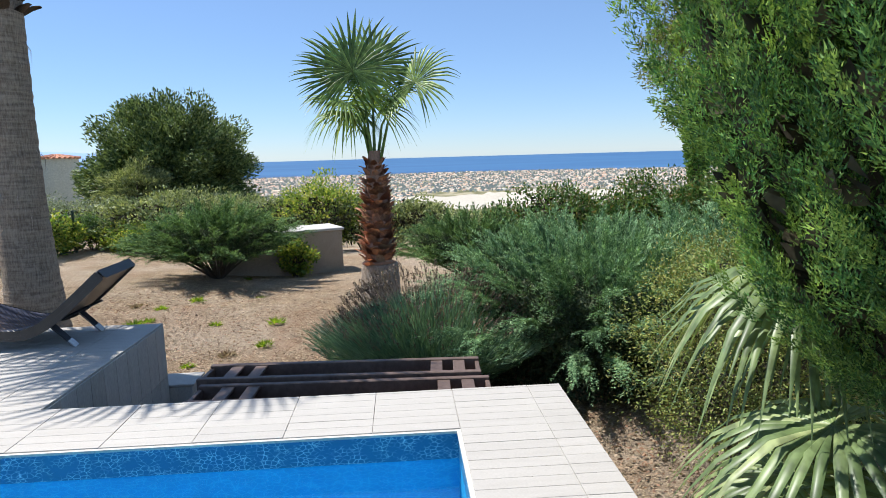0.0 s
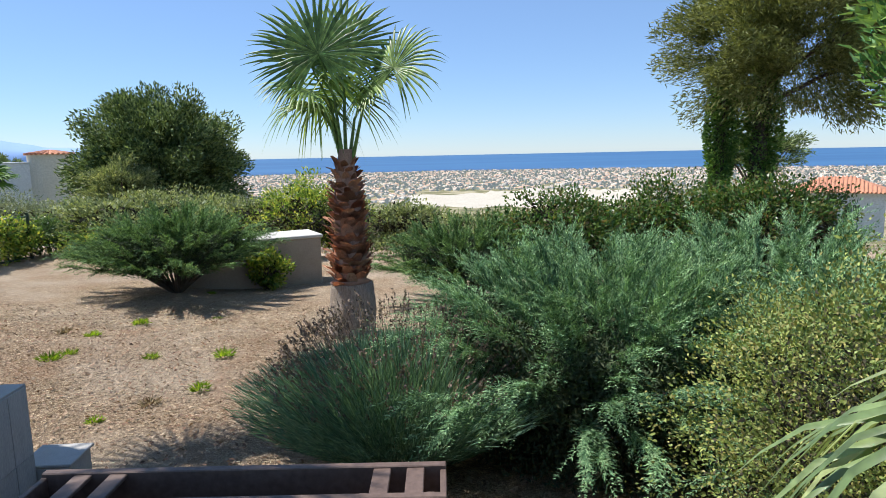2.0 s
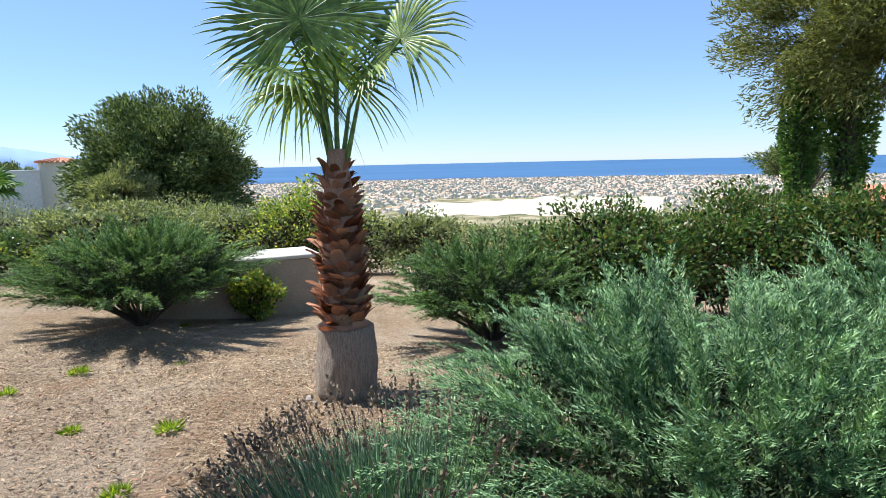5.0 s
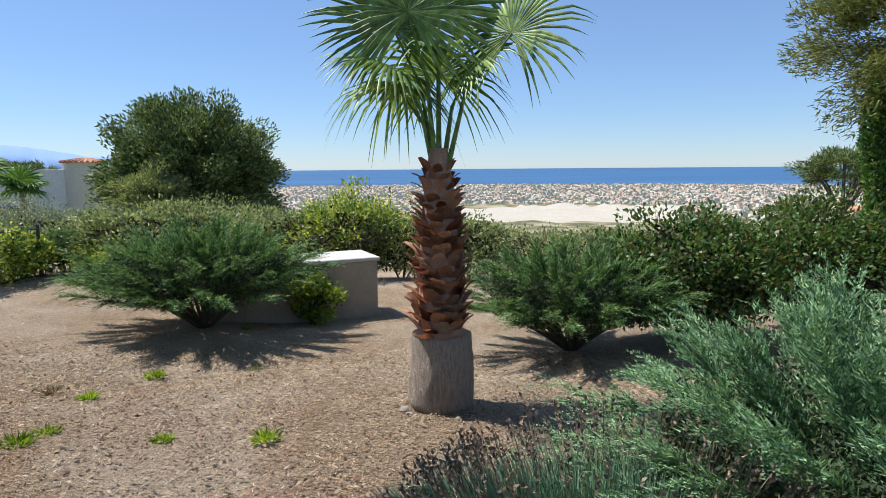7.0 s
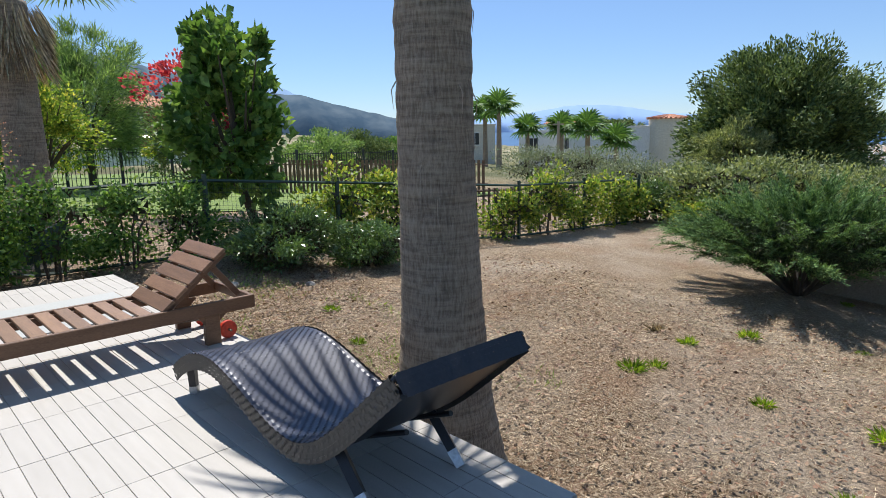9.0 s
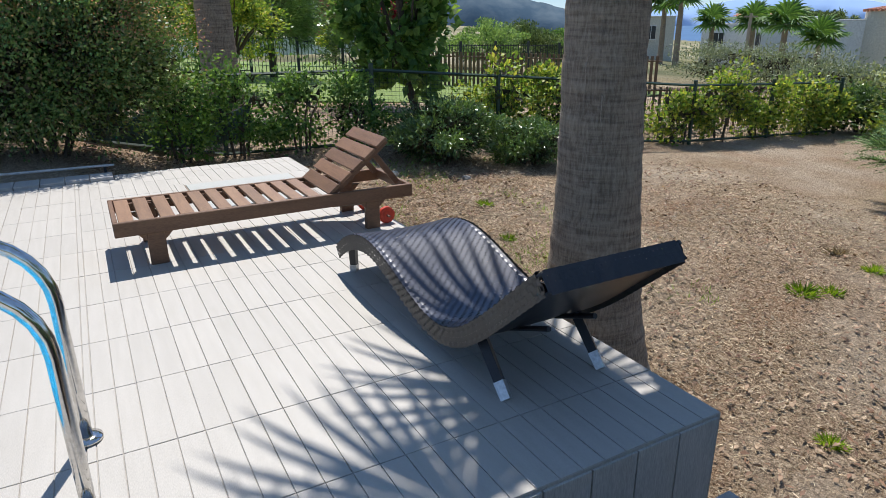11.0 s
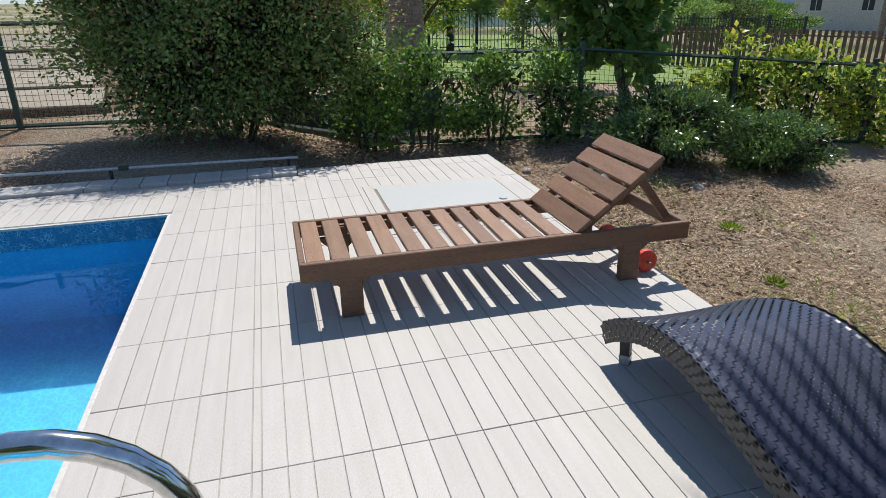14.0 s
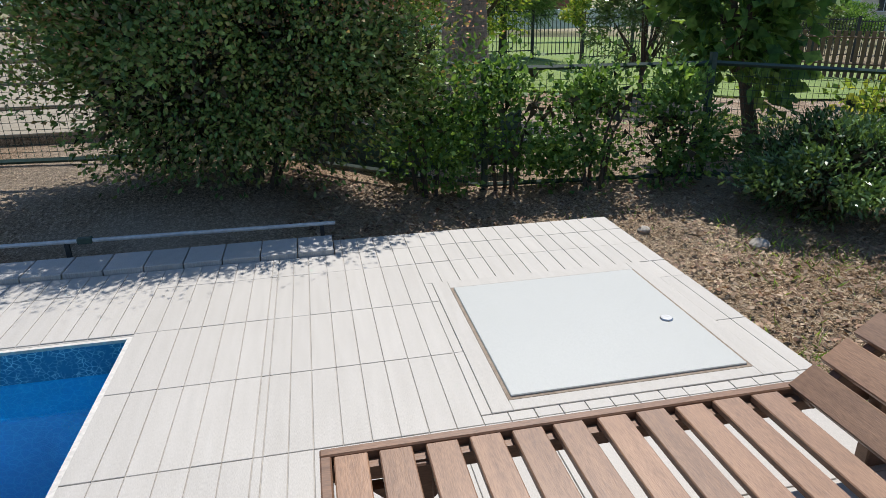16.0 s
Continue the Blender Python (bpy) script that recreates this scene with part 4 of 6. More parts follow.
def tall_palm(name, at, height, r0, r1, lean, label, crown=True, skirt=0.0, fronds=11, boots=0.0):
    t = thing(name, at, label, "palm tree")
    n = int(height / 0.055)
    pts, rad = [], []
    for i in range(n + 1):
        z = height * i / n
        r = r1 + (r0 - r1) * math.exp(-z / 0.6)
        pts.append((lean[0] * z + 0.01 * math.sin(z * 2.1), lean[1] * z, z))
        rad.append(r * (1 + 0.016 * math.sin(i * 2.4) + 0.01 * random.uniform(-1, 1)))
    bm = bmesh.new()
    tube(bm, pts, rad, 48)
    roughen(bm, 0.004, (4, 6), at[0])
    part("trunk", bm, M["bark_smooth"], t, "grey ringed palm trunk", smooth=True)
    for i in range(16):
        bm = bmesh.new()
        a = 2 * math.pi * i / 16 + random.uniform(-0.2, 0.2)
        z = random.uniform(1.6, min(height, 4))
        c = Vector((lean[0] * z + math.cos(a) * (r1 + 0.004), lean[1] * z + math.sin(a) * (r1 + 0.004), z))
        tube(bm, [c, c + Vector((math.cos(a) * 0.03, math.sin(a) * 0.03, -0.05)), c + Vector((math.cos(a) * 0.02, math.sin(a) * 0.02, -0.16))], [0.004, 0.003, 0.001], 4)
        part("loose_fibre", bm, M["bark_fibre"], t)
    top = Vector((lean[0] * height, lean[1] * height, height))
    if boots:
        src, z, k = None, height - boots, 0
        while z < height - 0.05:
            for i in range(9):
                if src is None:
                    b = src = part("leaf_base", boot_mesh(), M["boot_dark"], t, "dark split leaf base")
                else:
                    b = new("leaf_base", src.data)
                    b.parent = t
                sc = random.uniform(0.8, 1.25)
                b.matrix_basis = pose(lean[0] * z, lean[1] * z, z, 0, 0, 40 * (i + 0.5 * (k % 2)) + random.uniform(-8, 8)) @ pose(0, -r1 + 0.01, 0, random.uniform(-5, 20), random.uniform(-12, 12), 0) @ Matrix.Diagonal((sc, sc, sc, 1))
            z += 0.11
            k += 1
    if crown:
        for i in range(fronds):
            a = i * 137.5 - 22 + random.uniform(-6, 6)
            ti = (66, 46, 30, 16, 4)[i % 5]
            d = Matrix.Rotation(radians(a), 4, "Z") @ Vector((0, math.cos(radians(ti)), math.sin(radians(ti))))
            e = top + d * random.uniform(1.05, 1.4)
            bm = bmesh.new()
            tube(bm, [top, top + d * 0.7 + Vector((0, 0, 0.08)), e], [0.03, 0.02, 0.012], 6)
            st = part("petiole", bm, M["palm_leaf"], t)
            fan_leaf("blade", e, a, ti - 12, 0.92, M["palm_leaf"], st, 30, 130, 0.32, 0.42, 0.042)
    if skirt:
        k = 700
        a = rng.uniform(0, 2 * np.pi, k)
        z = height - rng.random(k) * skirt
        p = np.stack([np.cos(a) * (r1 + 0.12) + top.x, np.sin(a) * (r1 + 0.12) + top.y, z], 1)
        leaves("dead_frond_skirt", p, np.stack([np.cos(a) * 0.5, np.sin(a) * 0.5, -np.ones(k)], 1), 0.55, 0.03, M["straw"], t)
    return t


tall_palm("tall_palm", (-3.34, 7.5, -0.80), 5.1, 0.42, 0.222, (-0.012, 0.0), "tall fan palm with grey ringed trunk beside the terrace", fronds=16, boots=1.4)
tall_palm("neighbour_palm", (-13.0, 7.2, -0.1), 3.6, 0.40, 0.30, (-0.02, 0.0), "thick grey palm trunk in the next garden", True, 0.9)


# ---- conifers and shrubs ----
def plume_shrub(name, at, radius, height, label, mat, branches=70, twigs=15, needles=26, needle=0.035, skirt=0.3, lean=(0, 0), stems=6, arch=0.22, squash=(1, 1), low=0.2, clear=0.0, inner=0):
    """A spreading juniper: arching limbs clothed in feathery sprays."""
    t = thing(name, at, label, "juniper")
    bm = bmesh.new()
    P, D, T = [], [], []
    for i in range(branches):
        a = 2 * math.pi * (i * 0.618) + random.uniform(-0.2, 0.2)
        q = (i + 0.5) / branches
        el = radians(skirt * 60 - 8 + (84 - skirt * 60) * (q ** 1.25) + random.uniform(-6, 6))
        ln = random.uniform(0.78, 1.08)
        R = radius * math.cos(el) * ln + lean[0] * math.cos(a) + lean[1] * math.sin(a)
        H = height * (low + (1 - low) * math.sin(max(el, 0))) * random.uniform(0.85, 1.06)
        base = Vector((0.06 * math.cos(a), 0.06 * math.sin(a), 0.02))
        end = Vector((R * math.cos(a) * squash[0], R * math.sin(a) * squash[1], H))
        pts = []
        for s in np.linspace(0, 1, 7):
            p = base.lerp(end, s)
            p.z += arch * height * math.sin(math.pi * s) * (0.6 if el < 0.8 else 0.15)
            pts.append(p)
        if i % max(1, branches // (stems * 3)) == 0:
            tube(bm, pts[:5], [0.035, 0.026, 0.02, 0.014, 0.008], 6)
        d_end = (pts[-1] - pts[-3]).normalized()
        for j in range(twigs):
            s = random.uniform(0.62, 1.0) if j % 4 else random.uniform(0.25, 0.7)
            k = min(int(s * 6), 5)
            p = pts[k].lerp(pts[k + 1], s * 6 - k)
            d = (pts[k + 1] - pts[k]).normalized()
            side = Vector((random.uniform(-1, 1), random.uniform(-1, 1), random.uniform(-0.35, 0.55)))
            d = (d * 1.25 + side * 0.5).normalized()
            tl = random.uniform(0.2, 0.42) * (0.6 + 0.4 * radius / 1.5)
            q = (np.arange(needles) + rng.random(needles)) / needles
            dv = np.array(d)
            ref = np.array(Vector((random.gauss(0, 0.35), random.gauss(0, 0.35), 1.0)))
            across = np.cross(dv, ref)
            across /= np.linalg.norm(across) + 1e-9
            sign = np.where(np.arange(needles) % 2, 1.0, -1.0)[:, None]
            c = np.array(p)[None] + dv[None] * (q[:, None] * tl)
            c[:, 2] -= 0.3 * tl * q ** 2
            c += across[None] * sign * (0.05 * tl * np.sin(np.pi * q) * rng.random(needles))[:, None] + rng.normal(scale=0.006, size=c.shape)
            dd = dv[None] * 0.85 + across[None] * sign * 0.5 + rng.normal(scale=0.18, size=c.shape)
            P.append(c)
            D.append(dd)
            T.append(1.25 - 0.65 * q)
    if len(bm.verts):
        part("woody_framework", bm, M["bark"], t, "dark bare stems")
    else:
        bm.free()
    P, D, T = np.concatenate(P), np.concatenate(D), np.concatenate(T)
    if clear:
        k = P[:, 2] > clear * (0.75 + 0.5 * rng.random(len(P)))
        P, D, T = P[k], D[k], T[k]
    # Filling leaves that put the shrub's inner shade in as colour.
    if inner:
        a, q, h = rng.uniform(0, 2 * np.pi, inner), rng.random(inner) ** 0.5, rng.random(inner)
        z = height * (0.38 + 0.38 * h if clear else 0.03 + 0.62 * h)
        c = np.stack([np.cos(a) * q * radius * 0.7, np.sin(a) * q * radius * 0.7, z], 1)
        leaves("inner_foliage", c, rng.normal(size=c.shape) + np.array([[0, 0, 0.5]]), 0.055, 0.02, M["juniper_shade"], t, "old inner foliage with shade put into its dark colour", needle=True)
    leaves("needle_spray", P, D, needle * 1.15 * T * rng.uniform(0.8, 1.25, len(P)), needle * 0.27, mat, t, normal=np.array([[0, 0, 1.0]]), needle=True)
    return t


def shrub(name, at, radii, label, mat, n=9000, leaf=(0.045, 0.024), clumps=60, spread=0.4, category="shrub", extra=None, stems=8, flat=0.2):
    """A leafy bush of many clumps with woody stems; radii are half sizes, at is its foot."""
    t = thing(name, at, label, category)
    p, d = lumpy(n, (0, 0, radii[2]), radii, clumps, spread, 0.5, flat)
    p[:, 2] = np.maximum(p[:, 2], 0.03)
    leaves("foliage", p, d + rng.normal(scale=0.6, size=d.shape), leaf[0] * rng.uniform(0.7, 1.3, n), leaf[1], mat, t, normal=d)
    # Core leaves coloured dark in place of the bush's inner shade.
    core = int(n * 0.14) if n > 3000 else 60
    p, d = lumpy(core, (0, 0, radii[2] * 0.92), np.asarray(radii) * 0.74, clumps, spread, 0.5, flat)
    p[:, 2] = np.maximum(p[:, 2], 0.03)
    tagged(leaves("dead_twig_mass", p, rng.normal(size=d.shape), leaf[0] * 1.7, leaf[1] * 1.6, M["core_shade"], t, needle=True), "dark leaves filling the core, inner shade in their colour", kind="stuff")
    bm = bmesh.new()
    for i in range(stems):
        a = 2 * math.pi * i / stems + random.uniform(-0.3, 0.3)
        e = Vector((radii[0] * 0.6 * math.cos(a), radii[1] * 0.6 * math.sin(a), radii[2] * random.uniform(0.9, 1.5)))
        tube(bm, [(0.08 * math.cos(a), 0.08 * math.sin(a), -0.05), e * 0.5 + Vector((0, 0, 0.1)), e], [0.02, 0.014, 0.005], 5)
    part("woody_framework", bm, M["bark"], t)
    if extra:
        emat, en, el, label2 = extra
        p, d = lumpy(en, (0, 0, radii[2] * 1.04), np.asarray(radii) * 1.03, clumps, spread, 0.3, flat)
        k = p[:, 2] > radii[2] * (0.8 + 0.35 * rng.random(len(p)))
        leaves("blossom", p[k], d[k] + rng.normal(scale=0.4, size=d[k].shape), el, el * 0.7, emat, t, label2)
    return t


def G(x, y):
    return float(land(np.array(x), np.array(y)))


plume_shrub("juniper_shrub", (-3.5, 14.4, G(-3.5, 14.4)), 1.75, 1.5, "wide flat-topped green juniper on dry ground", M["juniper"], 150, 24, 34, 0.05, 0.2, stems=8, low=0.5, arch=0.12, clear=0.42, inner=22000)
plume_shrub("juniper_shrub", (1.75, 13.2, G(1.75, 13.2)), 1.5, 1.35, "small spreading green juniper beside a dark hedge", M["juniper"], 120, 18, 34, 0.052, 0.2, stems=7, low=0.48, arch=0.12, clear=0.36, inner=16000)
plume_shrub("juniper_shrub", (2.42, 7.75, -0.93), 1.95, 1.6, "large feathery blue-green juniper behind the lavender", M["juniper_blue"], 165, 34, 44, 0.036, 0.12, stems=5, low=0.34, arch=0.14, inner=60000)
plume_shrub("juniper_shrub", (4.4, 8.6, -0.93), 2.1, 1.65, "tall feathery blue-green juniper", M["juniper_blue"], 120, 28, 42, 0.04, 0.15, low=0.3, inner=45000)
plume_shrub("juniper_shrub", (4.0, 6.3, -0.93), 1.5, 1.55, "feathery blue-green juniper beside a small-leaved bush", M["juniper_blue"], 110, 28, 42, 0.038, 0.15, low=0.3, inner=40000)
shrub("box_shrub", (2.8, 5.0, -0.93), (0.88, 0.98, 1.02), "dense small-leaved yellow-green bush", M["box_leaf"], 42000, (0.022, 0.012), 130, 0.34)
for x, y, r, h in ((3.4, 13.6, 1.5, 0.95), (5.4, 13.9, 1.6, 1.0), (7.4, 13.4, 1.6, 1.0)):
    shrub("hedge_bush", (x, y, G(x, y)), (r, 1.0, h), "dark glossy green leafy hedge bush", M["hedge_dark"], 15000, (0.075, 0.042), 90, 0.34)


def lavender(at, radii):
    t = thing("lavender", at, "large lavender bush with dry brown flower spikes", "lavender")
    n = 36000
    a = rng.uniform(0, 2 * np.pi, n)
    r = rng.random(n) ** 0.5
    base = np.stack([np.cos(a) * r * 0.45 * radii[0], np.sin(a) * r * 0.45 * radii[1], np.zeros(n)], 1)
    d = np.stack([np.cos(a) * r * 0.95, np.sin(a) * r * 0.95, 1.15 - 0.5 * r], 1)
    s = rng.random((n, 1)) * 0.8 + 0.1
    leaves("stem_clump", base + d * s * radii[2] * 0.85, d + rng.normal(scale=0.15, size=d.shape), 0.15, 0.0085, M["lavender"], t, needle=True)
    k = 620
    a = rng.uniform(0, 2 * np.pi, k)
    r = 0.3 + 0.7 * rng.random(k) ** 0.5
    base = np.stack([np.cos(a) * r * 0.85 * radii[0], np.sin(a) * r * 0.85 * radii[1], radii[2] * (0.95 - 0.5 * r ** 2)], 1)
    d = unit(np.stack([np.cos(a) * r * 0.75, np.sin(a) * r * 0.75, 1.0 - 0.25 * r], 1) + rng.normal(scale=0.12, size=(k, 3)))
    ln = rng.uniform(0.2, 0.36, k)
    leaves("flower_stalk_clump", base, d, ln, 0.005, M["lavender_spike"], t)
    tip = np.repeat(base + d * ln[:, None] * 0.72, 9, 0) + np.repeat(d, 9, 0) * np.tile(np.linspace(0, 0.085, 9), k)[:, None]
    leaves("flower_spike_clump", tip, np.repeat(d, 9, 0) + rng.normal(scale=0.6, size=tip.shape), 0.026, 0.015, M["lavender_spike"], t, "dry brown flower spikes")
    return t


lavender((0.68, 7.4, -0.93), (1.08, 0.88, 1.13))


def conifer(name, at, height, prof, label, mat, n, size, sprays=14):
    """An upright conifer of upswept flat sprays over a core coloured dark for shade; prof gives radius by height."""
    t = thing(name, at, label, "conifer")
    bm = bmesh.new()
    tube(bm, [(0, 0, 0), (0, 0, height * 0.9)], [0.11, 0.02], 10)
    part("trunk", bm, M["bark"], t)
    P, D = [], []
    zs = np.array([p[0] for p in prof])
    rs = np.array([p[1] for p in prof])
    for i in range(n):
        z = random.uniform(zs[0], zs[-1]) if i % 6 == 0 else random.uniform(zs[0], min(zs[-1], 3.9))
        a = random.uniform(0, 2 * math.pi) if i % 6 == 0 else math.pi + random.uniform(-1.9, 1.9)
        R = np.interp(z, zs, rs) * (1 + 0.16 * noise.noise(Vector((math.cos(a) * 2.2, math.sin(a) * 2.2, z * 1.5))))
        o = Vector((math.cos(a), math.sin(a), 0))
        base = o * R * (random.uniform(0.55, 0.95) + 0.12 * noise.noise(Vector((math.cos(a) * 4, math.sin(a) * 4, z * 3)))) + Vector((0, 0, z - 0.1))
        axis = (o * random.uniform(0.3, 0.8) + Vector((0, 0, random.uniform(0.7, 1.1))) + Vector((random.gauss(0, 0.25), random.gauss(0, 0.25), 0))).normalized()
        flat = axis.cross(Vector((random.gauss(0, 1), random.gauss(0, 1), random.gauss(0, 1)))).normalized()
        thick = axis.cross(flat)
        length = size * random.uniform(0.7, 1.35)
        for j in range(sprays):
            s = (j + random.random()) / sprays
            sg = 1 if j % 2 else -1
            d = (axis * 0.8 + flat * sg * random.uniform(0.3, 0.65) + thick * random.gauss(0, 0.25)).normalized()
            ln = length * (0.24 - 0.15 * s)
            u = rng.random(14)
            c = np.array(base + axis * length * s)[None] + np.array(d)[None] * (u * ln)[:, None] + rng.normal(scale=0.011, size=(14, 3))
            P.append(c)
            D.append(np.array(d)[None] + np.array(axis)[None] * 0.2 + rng.normal(scale=0.3, size=(14, 3)))
    P, D = np.concatenate(P), np.concatenate(D)
    P[:, 1] = np.where(P[:, 1] > 0, P[:, 1] * 0.6, P[:, 1])
    # Outer sprays of most plumes take the brighter colour, as if sunlit.
    tip = np.tile(np.repeat(np.arange(sprays) > sprays * 0.45, 14), n) & np.repeat(rng.random(n) < 0.68, sprays * 14)
    size_all = 0.018 * rng.uniform(0.7, 1.4, len(P))
    leaves("scale_leaf_spray", P[~tip], D[~tip], size_all[~tip], 0.0068, mat, t, needle=True)
    leaves("fresh_growth", P[tip], D[tip], size_all[tip], 0.0068, M["cypress_tip"], t, "yellow-green fresh tips, made paler to read as sunlit", needle=True)
    # Filling leaves; the shade inside the crown is put into their colour.
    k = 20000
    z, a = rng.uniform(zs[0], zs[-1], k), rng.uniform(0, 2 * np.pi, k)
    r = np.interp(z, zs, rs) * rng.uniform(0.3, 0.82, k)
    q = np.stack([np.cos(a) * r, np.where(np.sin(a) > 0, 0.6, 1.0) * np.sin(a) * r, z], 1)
    leaves("inner_foliage", q, np.stack([np.cos(a), np.sin(a), np.ones(k)], 1) + rng.normal(scale=0.5, size=q.shape), 0.13, 0.07, M["core_shade"], t, "dark leaves filling the core, inner shade in their colour")
    return t


conifer("conifer_tree", (2.62, 3.0, -0.93), 6.0, [(1.46, 0.5), (1.8, 0.92), (2.15, 1.22), (2.5, 1.38), (3.2, 1.42), (4.2, 1.2), (5.4, 0.6), (6.0, 0.1)], "tall green feathery conifer with pale tips overhanging the terrace", M["cypress"], 1350, 0.36, 25)

fan = thing("dwarf_fan_palm", (2.3, 3.4, -0.93), "low fan palm with drooping grey-green leaves under a conifer", "palm tree")
bm = bmesh.new()
tube(bm, [(0, 0, 0), (0.02, 0, 0.35), (0.02, 0.0, 0.6)], [0.12, 0.13, 0.09], 16)
part("trunk", bm, M["bark_fibre"], fan)
for h, ti, e, size, dr in ((85, -12, (-0.12, -0.05, 1.22), 0.68, 0.8), (70, 12, (-0.05, 0.3, 1.72), 0.72, 1.0), (50, 5, (0.05, 0.55, 1.6), 0.68, 1.0), (20, 10, (0.2, 0.5, 1.7), 0.7, 0.9), (95, -30, (-0.2, 0.15, 0.9), 0.6, 0.8), (135, -20, (0.05, -0.35, 1.0), 0.62, 0.9)):
    bm = bmesh.new()
    tube(bm, [(0, 0, 0.5), (e[0] * 0.5, e[1] * 0.5, e[2] * 0.8), e], [0.02, 0.012, 0.009], 6)
    st = part("petiole", bm, M["fan_leaf"], fan)
    fan_leaf("blade", e, h, ti, size, M["fan_leaf"], st, 34, 165, dr, 0.45, 0.045)


def tree(name, at, height, crown, label, mat, trunk=0.12, trunk_h=None, n=16000, leaf=(0.09, 0.03), clumps=90, spread=0.3, category="tree", flat=0.25, lean=(0, 0), tuft=False):
    """A tree with forked limbs and a clumped, uneven crown; crown: half sizes, its centre at height minus the upper half."""
    t = thing(name, at, label, category)
    cz = height - crown[2]
    th = trunk_h or cz
    bm = bmesh.new()
    fork = Vector((lean[0] * 0.6, lean[1] * 0.6, th * 0.75))
    tube(bm, [(0, 0, -0.1), fork * 0.5, fork, Vector((lean[0], lean[1], cz + crown[2] * 0.5))], [trunk, trunk * 0.85, trunk * 0.7, trunk * 0.2], 10)
    for i in range(9):
        a = i * 2.4
        e = Vector((lean[0] + crown[0] * 0.75 * math.cos(a), lean[1] + crown[1] * 0.75 * math.sin(a), cz + crown[2] * random.uniform(-0.5, 0.6)))
        tube(bm, [fork, fork.lerp(e, 0.5) + Vector((0, 0, 0.1 * height * random.uniform(0, 0.6))), e], [trunk * 0.5, trunk * 0.3, trunk * 0.08], 6)
    part("trunk", bm, M["bark"], t)
    p, d = lumpy(n, (lean[0], lean[1], cz), crown, clumps, spread, 0.45, flat)
    leaves("crown", p, d + rng.normal(scale=0.55, size=d.shape), leaf[0] * rng.uniform(0.7, 1.35, n), leaf[1], mat, t)
    return t


def polar(az, r):
    x, y = -0.3 - r * math.sin(radians(az)), 4.9 + r * math.cos(radians(az))
    return (x, y, G(x, y))


# big pine and lighter pines beyond the garden
tree("pine_tree", polar(19.9, 40), 8.9, (4.9, 4.5, 5.1), "broad rounded green pine beyond the garden", M["pine"], 0.3, n=90000, leaf=(0.27, 0.095), clumps=240, spread=0.21)
tree("pine_tree", polar(23.0, 36), 3.9, (2.0, 1.8, 1.7), "young light green pine beyond the garden", M["scrub"], 0.12, n=14000, leaf=(0.26, 0.05), clumps=50)
tree("pine_tree", polar(25.2, 70), 6.6, (2.2, 2, 3), "slender dark pine beside a house", M["pine"], 0.15, n=9000, leaf=(0.3, 0.06), clumps=40)
tree("pine_tree", polar(31.5, 95), 9.0, (3.0, 3, 3), "distant dark pine behind a house", M["pine"], 0.15, n=7000, leaf=(0.4, 0.09), clumps=30)
tree("pine_tree", polar(33.2, 98), 8.4, (4.0, 3, 2.6), "distant dark pine behind a house", M["pine"], 0.15, n=7000, leaf=(0.4, 0.09), clumps=30)
# ivy-clad pine with two stems
two = thing("ivy_clad_pine", (7.6, 15.2, G(7.6, 15.2)), "tall pine with two ivy-clad stems and a spreading olive crown", "tree")
bm = bmesh.new()
tube(bm, [(-0.42, 0, 0), (-0.45, 0, 2.5), (-0.35, 0, 4.6)], [0.16, 0.14, 0.08], 10)
tube(bm, [(0.35, 0, 0), (0.35, 0, 2.5), (0.5, 0, 5.5)], [0.22, 0.18, 0.1], 10)
for i in range(10):
    a = i * 2.4
    tube(bm, [(0.35, 0, 3.4 + 0.2 * i), (0.8 + 0.8 * math.cos(a), 0.9 * math.sin(a), 4.0 + 0.2 * i), (0.95 + 1.5 * math.cos(a), 1.5 * math.sin(a), 4.2 + 0.2 * i)], [0.06, 0.04, 0.012], 6)
part("trunk", bm, M["bark"], two)
for cx, r, h in ((-0.45, 0.28, 3.6), (0.4, 0.34, 3.9)):
    n = 9000
    a, z, q = rng.uniform(0, 2 * np.pi, n), rng.random(n) * h + 0.3, rng.random(n) ** 0.4
    rr = r * q * (0.8 + 0.35 * np.sin(z * 3 + a * 2))
    p = np.stack([cx + np.cos(a) * rr, np.sin(a) * rr, z], 1)
    leaves("ivy", p, np.stack([np.cos(a), np.sin(a), 0.4 * np.ones(n)], 1) + rng.normal(scale=0.5, size=(n, 3)), 0.09, 0.05, M["vine_dark"], two, "dark green ivy")
p, d = lumpy(100000, (0.95, 0, 5.0), (2.45, 2.6, 2.15), 150, 0.27, 0.45, 0.3)
leaves("crown", p, d + rng.normal(scale=0.5, size=d.shape), 0.12, 0.028, M["pine_dry"], two, needle=True)
tree("pine_tree", polar(-33.2, 31), 5.2, (2.2, 1.6, 1.1), "thin umbrella-shaped pine beyond the hedge", M["pine"], 0.13, 3.0, 9000, (0.2, 0.04), 36, 0.3)
tree("pine_tree", polar(-30.0, 34), 3.2, (1.5, 1.2, 0.8), "small thin pine beyond the hedge", M["pine"], 0.08, 2.0, 5000, (0.2, 0.04), 24, 0.3)

